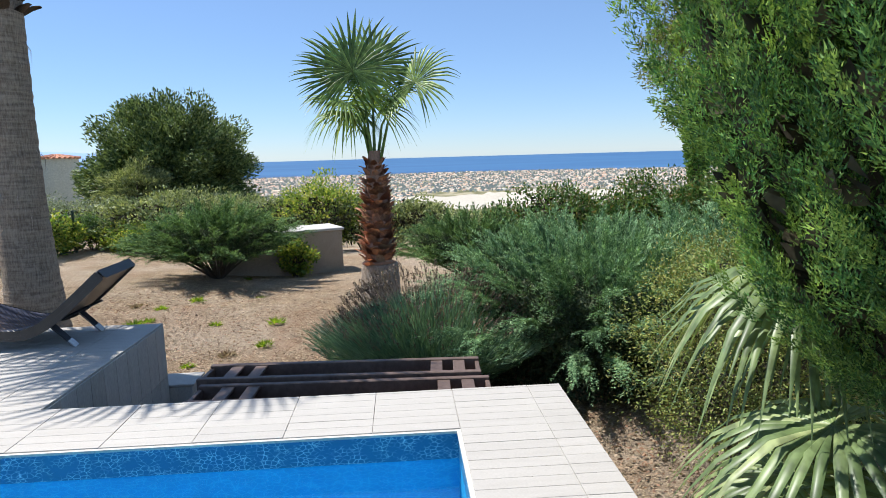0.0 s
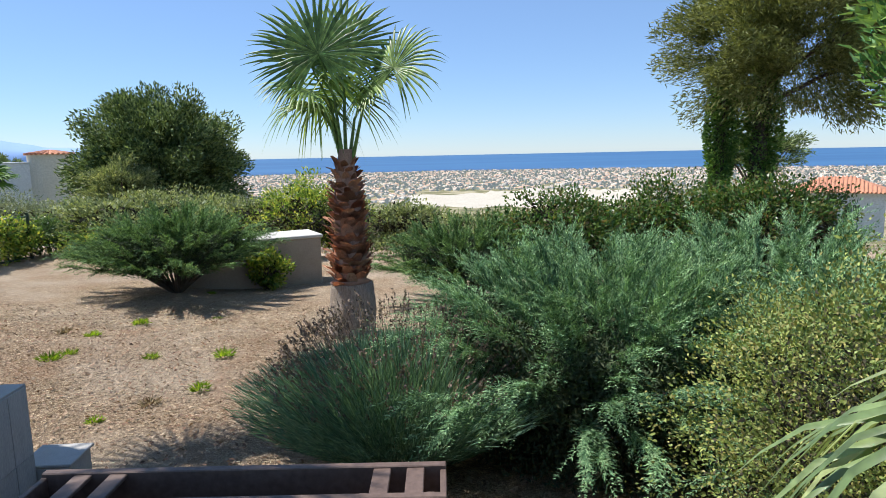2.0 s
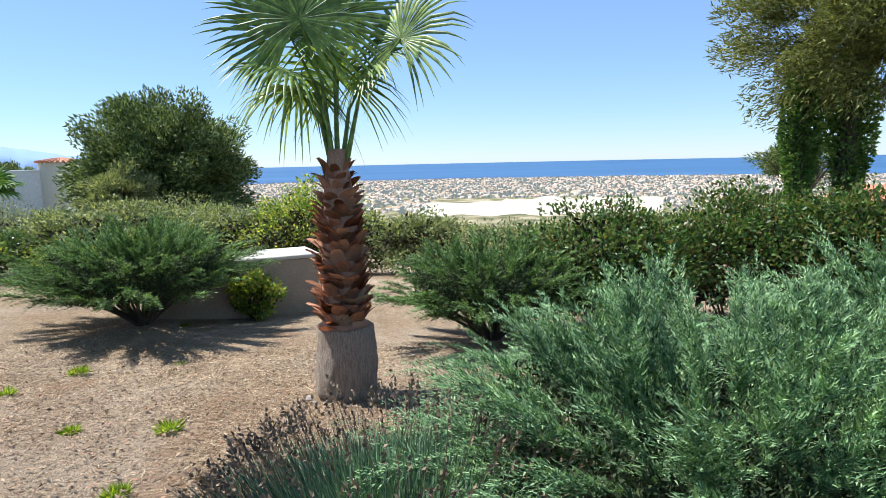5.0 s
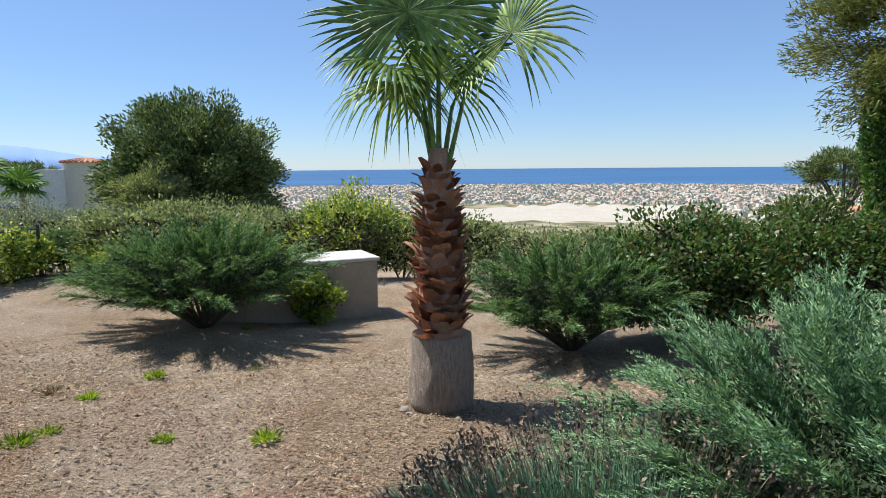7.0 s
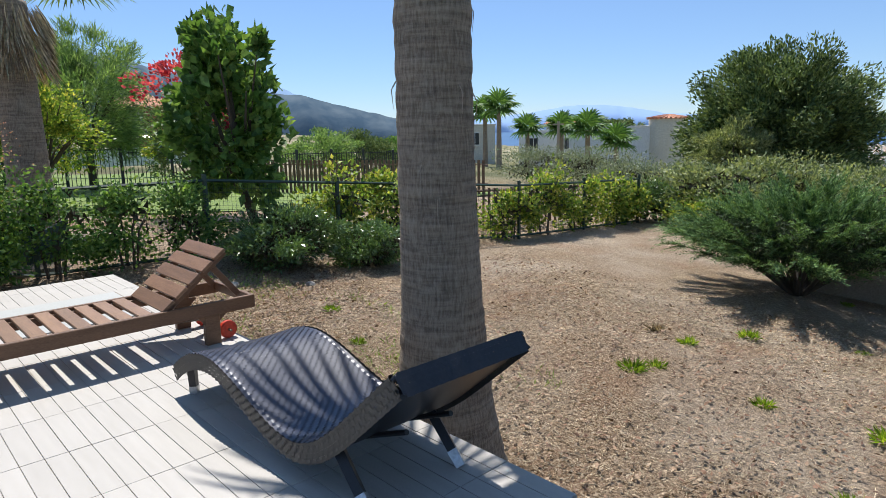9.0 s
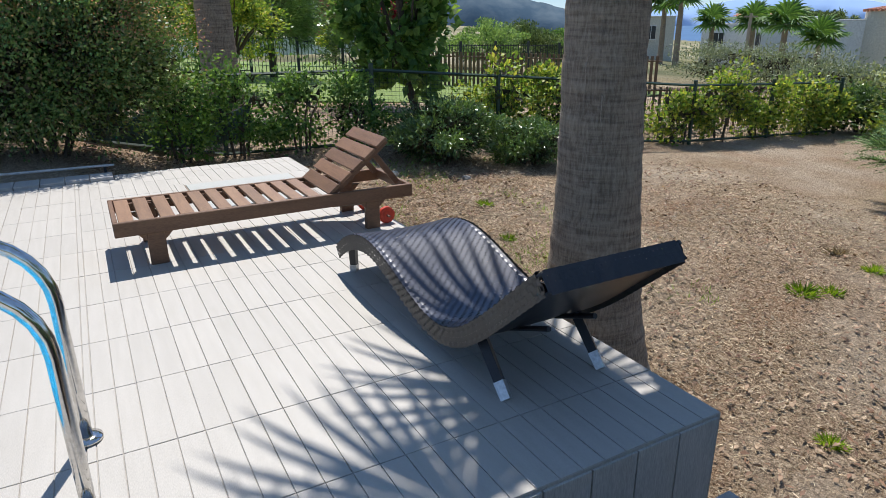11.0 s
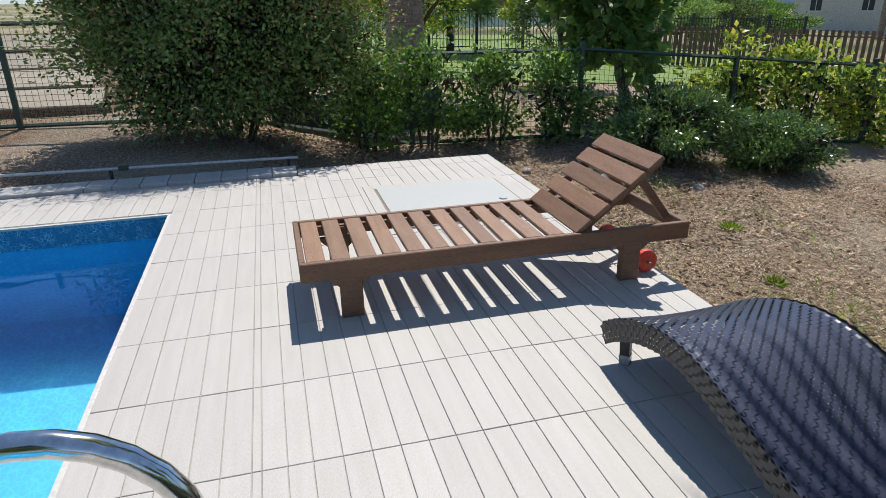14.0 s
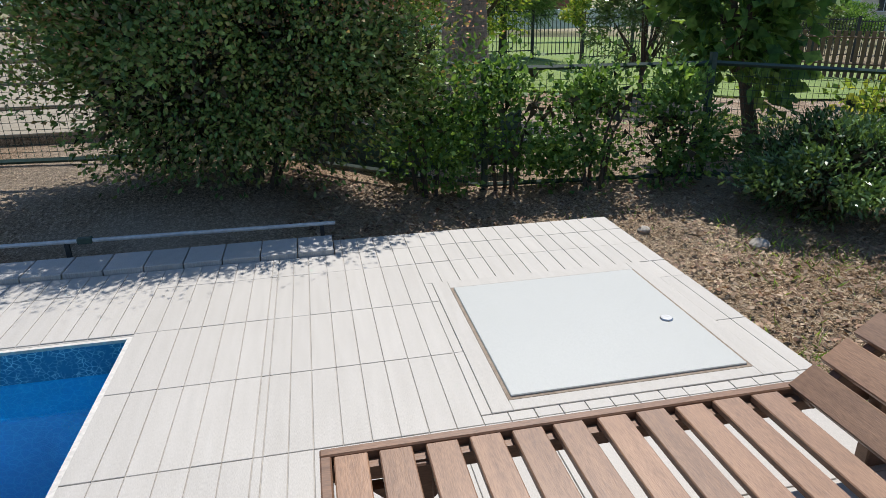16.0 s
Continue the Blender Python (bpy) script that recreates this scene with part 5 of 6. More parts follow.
# scrub band beyond the garden
for az, r, rx, h, mt in ((6.5, 16.5, 1.7, 1.25, "vine"), (2.0, 17, 1.5, 0.9, "scrub"), (-4.0, 16, 1.3, 0.85, "scrub"), (11, 17, 1.8, 0.9, "scrub"), (15.5, 18, 1.9, 0.85, "scrub"), (20.5, 17, 1.8, 0.85, "scrub"), (24.5, 16.2, 1.4, 0.8, "scrub"), (27.2, 24, 2.0, 0.7, "olive"), (31, 26, 2.0, 0.75, "olive"), (34, 30, 2.6, 1.0, "olive"), (9, 24, 2.6, 1.1, "olive"), (14, 26, 3, 1.1, "olive"), (19, 25, 2.8, 1.0, "scrub"), (-9.5, 21, 2.2, 0.7, "scrub"), (-1, 24, 2.4, 0.8, "scrub"), (38, 32, 3, 1.0, "olive"), (-15, 24, 2.6, 0.7, "scrub"), (-21, 24, 2.6, 0.8, "scrub"), (-27, 24, 2.6, 0.9, "scrub")):
    p = polar(az, r)
    shrub("scrub_bush", p, (rx, rx * 0.8, h), {"vine": "yellow-green leafy bush beyond the garden", "scrub": "dry green scrub bush beyond the garden", "olive": "grey-green olive bush beyond the garden"}[mt], M[mt], 5200, (0.11, 0.05), 60, 0.34, stems=5)

# ---- fence ----
fence = thing("garden_fence", (0, 0, 0), "green metal mesh fence overgrown with climbing plants", "fence")


def fence_at(y):
    return -9.32 + 0.063 * (y - 2.43)


FY = [-3.57 + 2.0 * i for i in range(12)]
post = None
for y in FY:
    x = fence_at(y)
    z = G(x, y)
    post = part("post", boxes(((x - 0.025, y - 0.025, z - 0.2), (x + 0.025, y + 0.025, z + 1.12)), bevel=0.004), M["green_metal"], fence)
for y0, y1 in zip(FY, FY[1:]):
    x0, x1 = fence_at(y0), fence_at(y1)
    z0, z1 = G(x0, y0), G(x1, y1)
    for h in (0.05, 1.03):
        bm = bmesh.new()
        tube(bm, [(x0, y0 + 0.026, z0 + h), (x1, y1 - 0.026, z1 + h)], 0.021, 4)
        part("rail", bm, M["green_metal"], fence)
    bm = bmesh.new()
    for i in range(1, 34):
        s = i / 34
        x, y, z = x0 + (x1 - x0) * s, y0 + (y1 - y0) * s, z0 + (z1 - z0) * s
        tube(bm, [(x, y, z + 0.06), (x, y, z + 0.99)], 0.0024, 3, False)
    for i in range(1, 16):
        h = 0.06 + 0.058 * i
        tube(bm, [(x0, y0 + 0.02, z0 + h), (x1, y1 - 0.02, z1 + h)], 0.0024, 3, False)
    part("wire_mesh", bm, M["green_metal"], fence)


# ---- garden details ----
box_t = thing("concrete_tank", (0, 0, 0), "weathered rendered concrete tank with a pale lid", "tank")
bz = -1.25
m = pose(-1.02, 15.9, bz, 0, 0, 24)
part("tank_body", boxes(((-2.8, 0, 0), (0, 1.0, 1.02)), bevel=0.015, m=m), M["concrete"], box_t)
part("lid", boxes(((-2.84, -0.04, 1.02), (0.04, 1.04, 1.085)), bevel=0.012, m=m), M["slab"], box_t)
part("pipe_slot", boxes(((-0.32, -0.006, 0.62), (-0.29, 0.001, 0.76)), m=pose(-1.02, 15.9, bz, 0, 0, 24) @ pose(0, 0, 0, 0, 0, 90)), M["rust"], box_t)
shrub("creeper", (-2.0, 15.25, G(-2.0, 15.25)), (0.42, 0.25, 0.45), "yellow-green creeper climbing against the concrete tank", M["vine"], 2600, (0.075, 0.05), 30, 0.4, stems=5)

step = thing("step_block", (0, 0, 0), "low grey tiled step beside the terrace wall", "step")
part("step_body", boxes(((-1.95, 6.78, -1.0), (-1.62, 7.1, -0.62)), bevel=0.008), M["wall_tile"], step)
part("tread_slab", boxes(((-1.97, 6.776, -0.62), (-1.60, 7.12, -0.595)), bevel=0.006), M["wall_tile"], step)

# raised planting bed at the far end of the pool
kerb = thing("bed_kerb", (0, 0, 0), "low tiled kerb along the planting bed", "kerb", kind="structure")
for i in range(31):
    part("kerb_tile", boxes(((-7.42, 5.055 - (i + 1) * 0.2 + 0.003, -0.35), (-7.174, 5.055 - i * 0.2 - 0.003, 0.028)), bevel=0.003), M["wall_tile"], kerb)
bm = bmesh.new()
tube(bm, [(-7.47, 5.08, 0.085), (-7.48, 3.5, 0.10), (-7.5, 2.0, 0.115), (-7.5, -1.0, 0.12)], 0.012, 8)
pipe = tagged(part("irrigation_pipe", bm, M["hose"]), "thin grey irrigation pipe along the planting bed", "pipe")
for y in (5.0, 3.6, 1.8):
    part("pipe_stake", boxes(((-7.495, y - 0.012, -0.3), (-7.475, y + 0.012, 0.10))), M["dark_metal"], pipe)
part("pipe_coupling", boxes(((-7.5, 3.66, 0.082), (-7.46, 3.74, 0.118)), bevel=0.006), M["green_metal"], pipe)


def scatter(n, x0, x1, y0, y1, keep):
    x, y = rng.uniform(x0, x1, n), rng.uniform(y0, y1, n)
    k = keep(x, y)
    x, y = x[k], y[k]
    return np.stack([x, y, land(x, y)], 1)


def off_terrace(x, y):
    return ~(((x < PLAT_E + 0.01) & (y < PLAT_N + 0.01) & (x > -7.42)) | ((x < DECK_E + 0.02) & (y < DECK_N + 0.02)))


def flat_dirs(n, lift=0.12):
    a = rng.uniform(0, 2 * np.pi, n)
    return np.stack([np.cos(a), np.sin(a), rng.normal(0.05, lift, n)], 1)


p = np.concatenate([scatter(170000, -8.6, 3.2, 4.8, 13.0, off_terrace), scatter(110000, -8.6, 4.0, 11.5, 19.5, off_terrace)])
p[:, 2] += 0.012 + 0.025 * np.sin(p[:, 0] * 1.7 + 1) * np.cos(p[:, 1] * 1.3)
k = np.array([noise.noise(Vector((a[0] * 0.55, a[1] * 0.55, 4.2))) for a in p]) + rng.normal(scale=0.3, size=len(p)) > -0.28
p = p[k]
leaves("dry_straw", p, flat_dirs(len(p)), rng.uniform(0.02, 0.075, len(p)), rng.uniform(0.003, 0.0065, len(p)), M["straw"], None, normal=np.array([[0, 0, 1.0]]), needle=True)
tagged(bpy.data.objects["dry_straw"], "dry straw and cut grass lying on the ground", "straw", kind="stuff")
p = np.concatenate([scatter(7000, -9.1, -7.45, -1, 6.6, off_terrace), scatter(2600, -9.0, -6.0, 6.8, 9.5, off_terrace), scatter(700, 1.4, 2.6, 1.5, 6.5, off_terrace), scatter(16000, -7.5, 2.5, 4.9, 13.0, off_terrace)])
p[:, 2] += 0.02 + rng.random(len(p)) * 0.02
tagged(leaves("leaf_litter", p, flat_dirs(len(p), 0.3), rng.uniform(0.03, 0.065, len(p)), rng.uniform(0.014, 0.03, len(p)), M["litter"], normal=np.array([[0, 0, 1.0]])), "dead brown leaves under the shrubs", "leaf litter", kind="stuff")
p = scatter(5000, -8.4, -3.6, 6.8, 9.2, lambda x, y: off_terrace(x, y) & (np.sin(x * 2.3) * np.cos(y * 2.9 + 1) + rng.normal(scale=0.35, size=len(x)) > 0.42))
d = flat_dirs(len(p), 0.3) + np.array([0, 0, 1.0])
tagged(leaves("sparse_grass", p, d, rng.uniform(0.04, 0.12, len(p)), 0.007, M["lawn"]), "sparse green grass at the terrace edge", "grass", kind="stuff")

WEEDS = [(-3.43, 9.94, 1.2), (-3.33, 10.18, 0.9), (-3.45, 11.05, 0.85), (-3.16, 11.9, 1.0), (-3.86, 11.12, 0.9), (-2.38, 10.2, 0.8), (-1.5, 10.2, 1.1), (-2.92, 14.5, 0.8), (-1.44, 9.05, 1.0), (-2.17, 8.31, 0.7), (-1.82, 8.69, 0.9), (-5.4, 8.3, 0.7), (-6.3, 8.6, 0.8), (-4.6, 9.6, 0.6), (-2.2, 12.4, 0.6)]
for i, (x, y, s) in enumerate(WEEDS):
    dry = i in (10, 4)
    t = thing("weed", (x, y, G(x, y)), "dry brown weed tuft in straw" if dry else "small fresh green weed tuft in dry straw", "weed", "weeds in the dry garden")
    n, s = 130, s * 1.25
    a, r = rng.uniform(0, 2 * np.pi, n), rng.random(n) ** 0.6
    q = np.stack([np.cos(a) * r * 0.06 * s, np.sin(a) * r * 0.06 * s, np.zeros(n)], 1)
    leaves("leaves", q, np.stack([np.cos(a) * r, np.sin(a) * r, 0.9 - 0.4 * r], 1) + rng.normal(scale=0.3, size=(n, 3)), rng.uniform(0.035, 0.09, n) * s, 0.011 * s, M["straw"] if dry else M["weed"], t)
for x, y, s in ((-7.6, 8.1, 0.07), (-8.0, 7.4, 0.05), (-0.36, 10.85, 0.05), (-0.3, 10.72, 0.035), (-7.2, 8.9, 0.06)):
    bm = bmesh.new()
    bmesh.ops.create_icosphere(bm, subdivisions=2, radius=s)
    for v_ in bm.verts:
        v_.co *= 1 + 0.25 * noise.noise(v_.co * 9 / (s * 10))
        v_.co.z *= 0.6
    st = tagged(part("stone", bm, M["stone"]), "rough pale stone lying on the ground", "stone", "stones in the garden")
    st.matrix_basis = pose(x, y, G(x, y) + s * 0.3, 0, 0, x * 50)

# plants along the fence
shrub("flowering_shrub", (-8.7, 4.55, G(-8.7, 4.55) - 0.15), (0.8, 1.5, 1.32), "large dark flowering shrub with small pinkish blossom by the pool", M["abelia"], 80000, (0.05, 0.027), 190, 0.33, extra=(M["abelia_pink"], 26000, 0.024, "small faded pink flowers"), stems=9)
for y, h, w in ((5.9, 0.5, 0.45), (6.6, 0.55, 0.5), (7.4, 0.5, 0.5), (8.1, 0.45, 0.45)):
    shrub("climbing_plant", (fence_at(y) + 0.08, y, G(fence_at(y), y)), (0.3, w, h * 1.08), "leafy green climber on the mesh fence", M["vine_dark"], 1900, (0.062, 0.04), 13, 0.7, stems=4)
for y, h in ((10.6, 0.55), (11.6, 0.6), (12.5, 0.45), (14.3, 0.5), (15.3, 0.6), (16.4, 0.55), (17.6, 0.55), (18.5, 0.5)):
    x = fence_at(y) - 0.1
    shrub("vine", (x, y, G(x, y)), (0.28, 0.66, h * 1.05), "yellow-green vine hanging on the mesh fence", M["vine"], 1500, (0.085, 0.06), 11, 0.75, stems=3)
shrub("glossy_shrub", (-8.1, 9.1, G(-8.1, 9.1)), (0.75, 0.8, 0.42), "low glossy dark green shrub at the fence", M["dark_leaf"], 12000, (0.06, 0.022), 60, 0.36)
shrub("glossy_shrub", (-7.75, 10.25, G(-7.75, 10.25)), (0.6, 0.7, 0.3), "low glossy dark green shrub at the fence", M["dark_leaf"], 8000, (0.06, 0.022), 50, 0.36)
shrub("dark_shrub", (-8.2, 19.2, G(-8.2, 19.2)), (0.6, 0.6, 0.5), "dark green bush at the fence corner", M["dark_leaf"], 5000, (0.07, 0.035), 30, 0.4)
shrub("wild_bush", (-6.6, 19.0, G(-6.6, 19.0)), (1.5, 0.8, 0.45), "yellow-green wild growth at the garden edge", M["vine"], 6000, (0.08, 0.05), 40, 0.4)
tree("fig_tree", (-9.9, 9.7, G(-9.9, 9.7)), 3.7, (0.8, 0.85, 1.75), "slender fig tree with large green leaves by the fence", M["vine_dark"], 0.09, 1.0, 3800, (0.16, 0.13), 40, 0.32, lean=(0.1, -0.45))
tree("oleander", (-14.2, 10.6, G(-14.2, 10.6)), 3.0, (0.9, 1.1, 1.35), "tall dark oleander with crimson blossom", M["dark_leaf"], 0.06, 0.6, 9000, (0.11, 0.03), 50, 0.34, "shrub")
p, d = lumpy(1500, (-14.0, 10.5, 2.3), (1.1, 1.2, 0.95), 24, 0.3)
leaves("blossom", p, d, 0.085, 0.07, M["flower"], bpy.data.objects["oleander"], "crimson flowers").matrix_parent_inverse = bpy.data.objects["oleander"].matrix_basis.inverted()
tree("weeping_tree", polar(75.5, 24), 5.2, (2.2, 2.0, 2.3), "pale green weeping willow in the next garden", M["willow"], 0.14, 1.8, 20000, (0.3, 0.028), 80, 0.3)
tree("garden_tree", polar(78.6, 17), 2.9, (1.1, 1.1, 1.1), "bright yellow-green rounded tree in the next garden", M["vine"], 0.09, 1.0, 8000, (0.09, 0.05), 50, 0.32)
tree("sapling", polar(70.4, 20.5), 2.0, (0.55, 0.55, 0.5), "thin yellow-green sapling on the lawn", M["vine"], 0.025, 1.2, 1200, (0.1, 0.05), 16, 0.35)
tree("garden_tree", polar(57.5, 34), 2.4, (2.6, 2.0, 1.2), "bright green garden bush behind the fences", M["willow"], 0.1, 0.6, 9000, (0.14, 0.06), 50, 0.32)
tree("garden_tree", polar(54, 40), 2.4, (3.2, 2.0, 1.3), "dark green garden bush behind the fences", M["pine"], 0.1, 0.6, 9000, (0.16, 0.07), 50, 0.32)
tree("garden_tree", polar(51, 44), 2.2, (3.0, 2.0, 1.2), "dark green garden bush behind the fences", M["vine_dark"], 0.1, 0.6, 9000, (0.16, 0.07), 50, 0.32)
tree("garden_tree", polar(84, 20), 4.6, (2.6, 2.0, 2.2), "leafy green tree in the next garden", M["vine_dark"], 0.14, 1.5, 14000, (0.12, 0.06), 70, 0.32)
tree("garden_tree", polar(93, 22), 4.4, (3.0, 2.4, 2.1), "leafy green tree in the next garden", M["willow"], 0.14, 1.5, 14000, (0.14, 0.06), 70, 0.32)


# next garden: lawn, iron fence, pale pool edge, picket fence
def sheet(name, x0, x1, y0, y1, lift, mat, label, category, step=0.8):
    xs, ys = np.arange(x0, x1 + 0.01, step), np.arange(y0, y1 + 0.01, step)
    X, Y = np.meshgrid(xs, ys)
    n, mm = X.shape
    v = np.stack([X, Y, land(X, Y) + lift], 2).reshape(-1, 3)
    i = np.arange(n * mm).reshape(n, mm)
    f = np.stack([i[:-1, :-1], i[:-1, 1:], i[1:, 1:], i[1:, :-1]], 2).reshape(-1, 4)
    return tagged(data_part(name, v, f, mat), label, category, kind="structure")


M["turf"] = surface("lawn_turf", (0.10, 0.17, 0.035), (0.22, 0.28, 0.07), 0.6, 25, 0.95, 0, 0.6, 0.02)
sheet("lawn", -38, -14.5, 3.0, 22.0, 0.035, M["turf"], "sunlit mown lawn in the next garden", "lawn")
p = scatter(14000, -24, -14.5, 4.0, 16.0, lambda x, y: x == x)
tagged(leaves("lawn_blades", p, flat_dirs(len(p), 0.3) + np.array([0, 0, 1.2]), 0.07, 0.012, M["lawn"]), "short green grass blades", "grass", kind="stuff")
p = scatter(5000, -12.5, -9.3, 9.5, 15, lambda x, y: np.sin(x * 1.1) * np.cos(y * 0.9) > 0.1)
tagged(leaves("grass_patch", p, flat_dirs(len(p), 0.3) + np.array([0, 0, 1.2]), 0.08, 0.014, M["lawn"]), "patches of green grass on bare soil", "grass", kind="stuff")
iron = thing("iron_fence", (0, 0, 0), "dark iron railing round the next garden", "fence")
for i in range(15):
    y = 2.0 + i * 1.6
    x = -22.8
    z = G(x, y)
    part("post", boxes(((x - 0.04, y - 0.04, z - 0.1), (x + 0.04, y + 0.04, z + 1.45)), bevel=0.005), M["dark_metal"], iron)
    if i < 14:
        for h in (0.15, 1.25):
            part("rail", boxes(((x - 0.018, y + 0.04, z + h), (x + 0.018, y + 1.56, z + h + 0.03))), M["dark_metal"], iron)
        for k in range(1, 13):
            yy = y + 1.6 * k / 13
            if i + k == 1:
                bar = part("bar", boxes(((-0.009, -0.009, 0.12), (0.009, 0.009, 1.32))), M["dark_metal"], iron)
            else:
                bar = new("bar", bar.data)
                bar.parent = iron
            bar.matrix_basis = pose(x, yy, z)
part("pool_edge", boxes(((-34, 4, -0.1), (-33.5, 22, 0.75)), bevel=0.02), M["white_plaster"], thing("pool_terrace", (0, 0, 0), "low white pool terrace wall in the next garden", "wall"))
M["picket"] = surface("brown_picket", (0.13, 0.075, 0.045), (0.24, 0.15, 0.10), 3, 30, 0.8, 0, 0.3, 0.004, (6, 6, 1), 0.3)


def picket_fence(a, b, height, gap, label, lean=0.0, width=0.09):
    t = thing("picket_fence", (0, 0, 0), label, "fence")
    a, b = Vector(a), Vector(b)
    n = int((b - a).length / gap)
    ang = math.degrees(math.atan2(b.y - a.y, b.x - a.x))
    src = None
    for i in range(n):
        q = a.lerp(b, i / n)
        if src is None:
            bm = boxes(((-width / 2, -0.012, 0), (width / 2, 0.012, height - 0.05)), bevel=0.003)
            ob = src = part("picket", bm, M["picket"], t)
        else:
            ob = new("picket", src.data)
            ob.parent = t
        ob.matrix_basis = pose(q.x, q.y, G(q.x, q.y) - 0.05, 0, random.uniform(-lean, lean), ang)
    for h in (0.3, 0.8):
        bm = bmesh.new()
        tube(bm, [(a.x, a.y, G(a.x, a.y) + h * height), (b.x, b.y, G(b.x, b.y) + h * height)], 0.025, 4)
        part("rail", bm, M["picket"], t)
    return t


picket_fence((-21.5, 15.3, 0), (-15.0, 20.5, 0), 1.25, 0.15, "brown wooden picket fence between the gardens")
picket_fence((-9.6, 13.6, 0), (-9.3, 17.5, 0), 0.95, 0.17, "leaning rough wooden pickets behind the mesh fence", 9, 0.05)

M["board"] = surface("pale_weathered_board", (0.36, 0.30, 0.215), (0.50, 0.43, 0.32), 2, 30, 0.9, 0, 0.4, 0.006, (6, 1, 6), 0.25)
bank = thing("board_heap", (0, 0, 0), "pale weathered boards lying on a bank behind the mesh fence", "boards")
bx, bz = -10.25, G(-10.25, 1.5)
bm = bmesh.new()
ends = [[bm.verts.new((bx + dx, y, bz + dz)) for dx, dz in ((0.0, -0.2), (0.0, 0.06), (-1.9, 0.82), (-1.9, -0.2))] for y in (-0.9, 3.1)]
for k in range(4):
    bm.faces.new((ends[0][k], ends[0][(k + 1) % 4], ends[1][(k + 1) % 4], ends[1][k]))
bm.faces.new(ends[0])
bm.faces.new(ends[1][::-1])
part("earth_bank", bm, M["ground"], bank)
for i in range(4):
    for y0, y1 in ((-0.85, 1.1 + 0.2 * (i % 2)), (1.13 + 0.2 * (i % 2), 3.0 - 0.15 * i)):
        b = part("board", boxes(((0, y0, 0), (0.43, y1, 0.03)), bevel=0.005), M["board"], bank)
        b.matrix_basis = pose(bx - 0.02 - 0.455 * i, 0, bz + 0.072 + 0.182 * i, random.uniform(-0.4, 0.4), 0, 0) @ pose(0, 0, 0, 0, 180 + 21.8, 0) @ pose(0, 0, -0.03)
M["shade_net"] = surface("dark_teal_net", (0.05, 0.09, 0.09), (0.10, 0.15, 0.15), 3, 60, 0.8, 0, 0.3, 0.005)


def hanging(name, x, y0, y1, z0, z1, mat, label, waves):
    """A hanging sheet with soft folds."""
    v, f = [], []
    n, k = 40, 8
    for i in range(n + 1):
        for j in range(k + 1):
            y = y0 + (y1 - y0) * i / n
            z = z0 + (z1 - z0) * j / k + 0.05 * math.sin(i * 0.5) * j / k
            v.append((x + waves * math.sin(i * 0.55 + j * 0.4) + waves * 0.5 * math.sin(i * 1.3 - j), y, z))
    for i in range(n):
        for j in range(k):
            b = i * (k + 1) + j
            f.append((b, b + 1, b + k + 2, b + k + 1))
    ob = data_part(name, v, f, mat)
    s = ob.modifiers.new("thickness", "SOLIDIFY")
    s.thickness = 0.006
    return tagged(ob, label, "cloth")


hanging("shade_net", -9.5, 4.9, 6.9, -0.15, 0.32, M["shade_net"], "dark teal shade netting behind the mesh fence", 0.02)


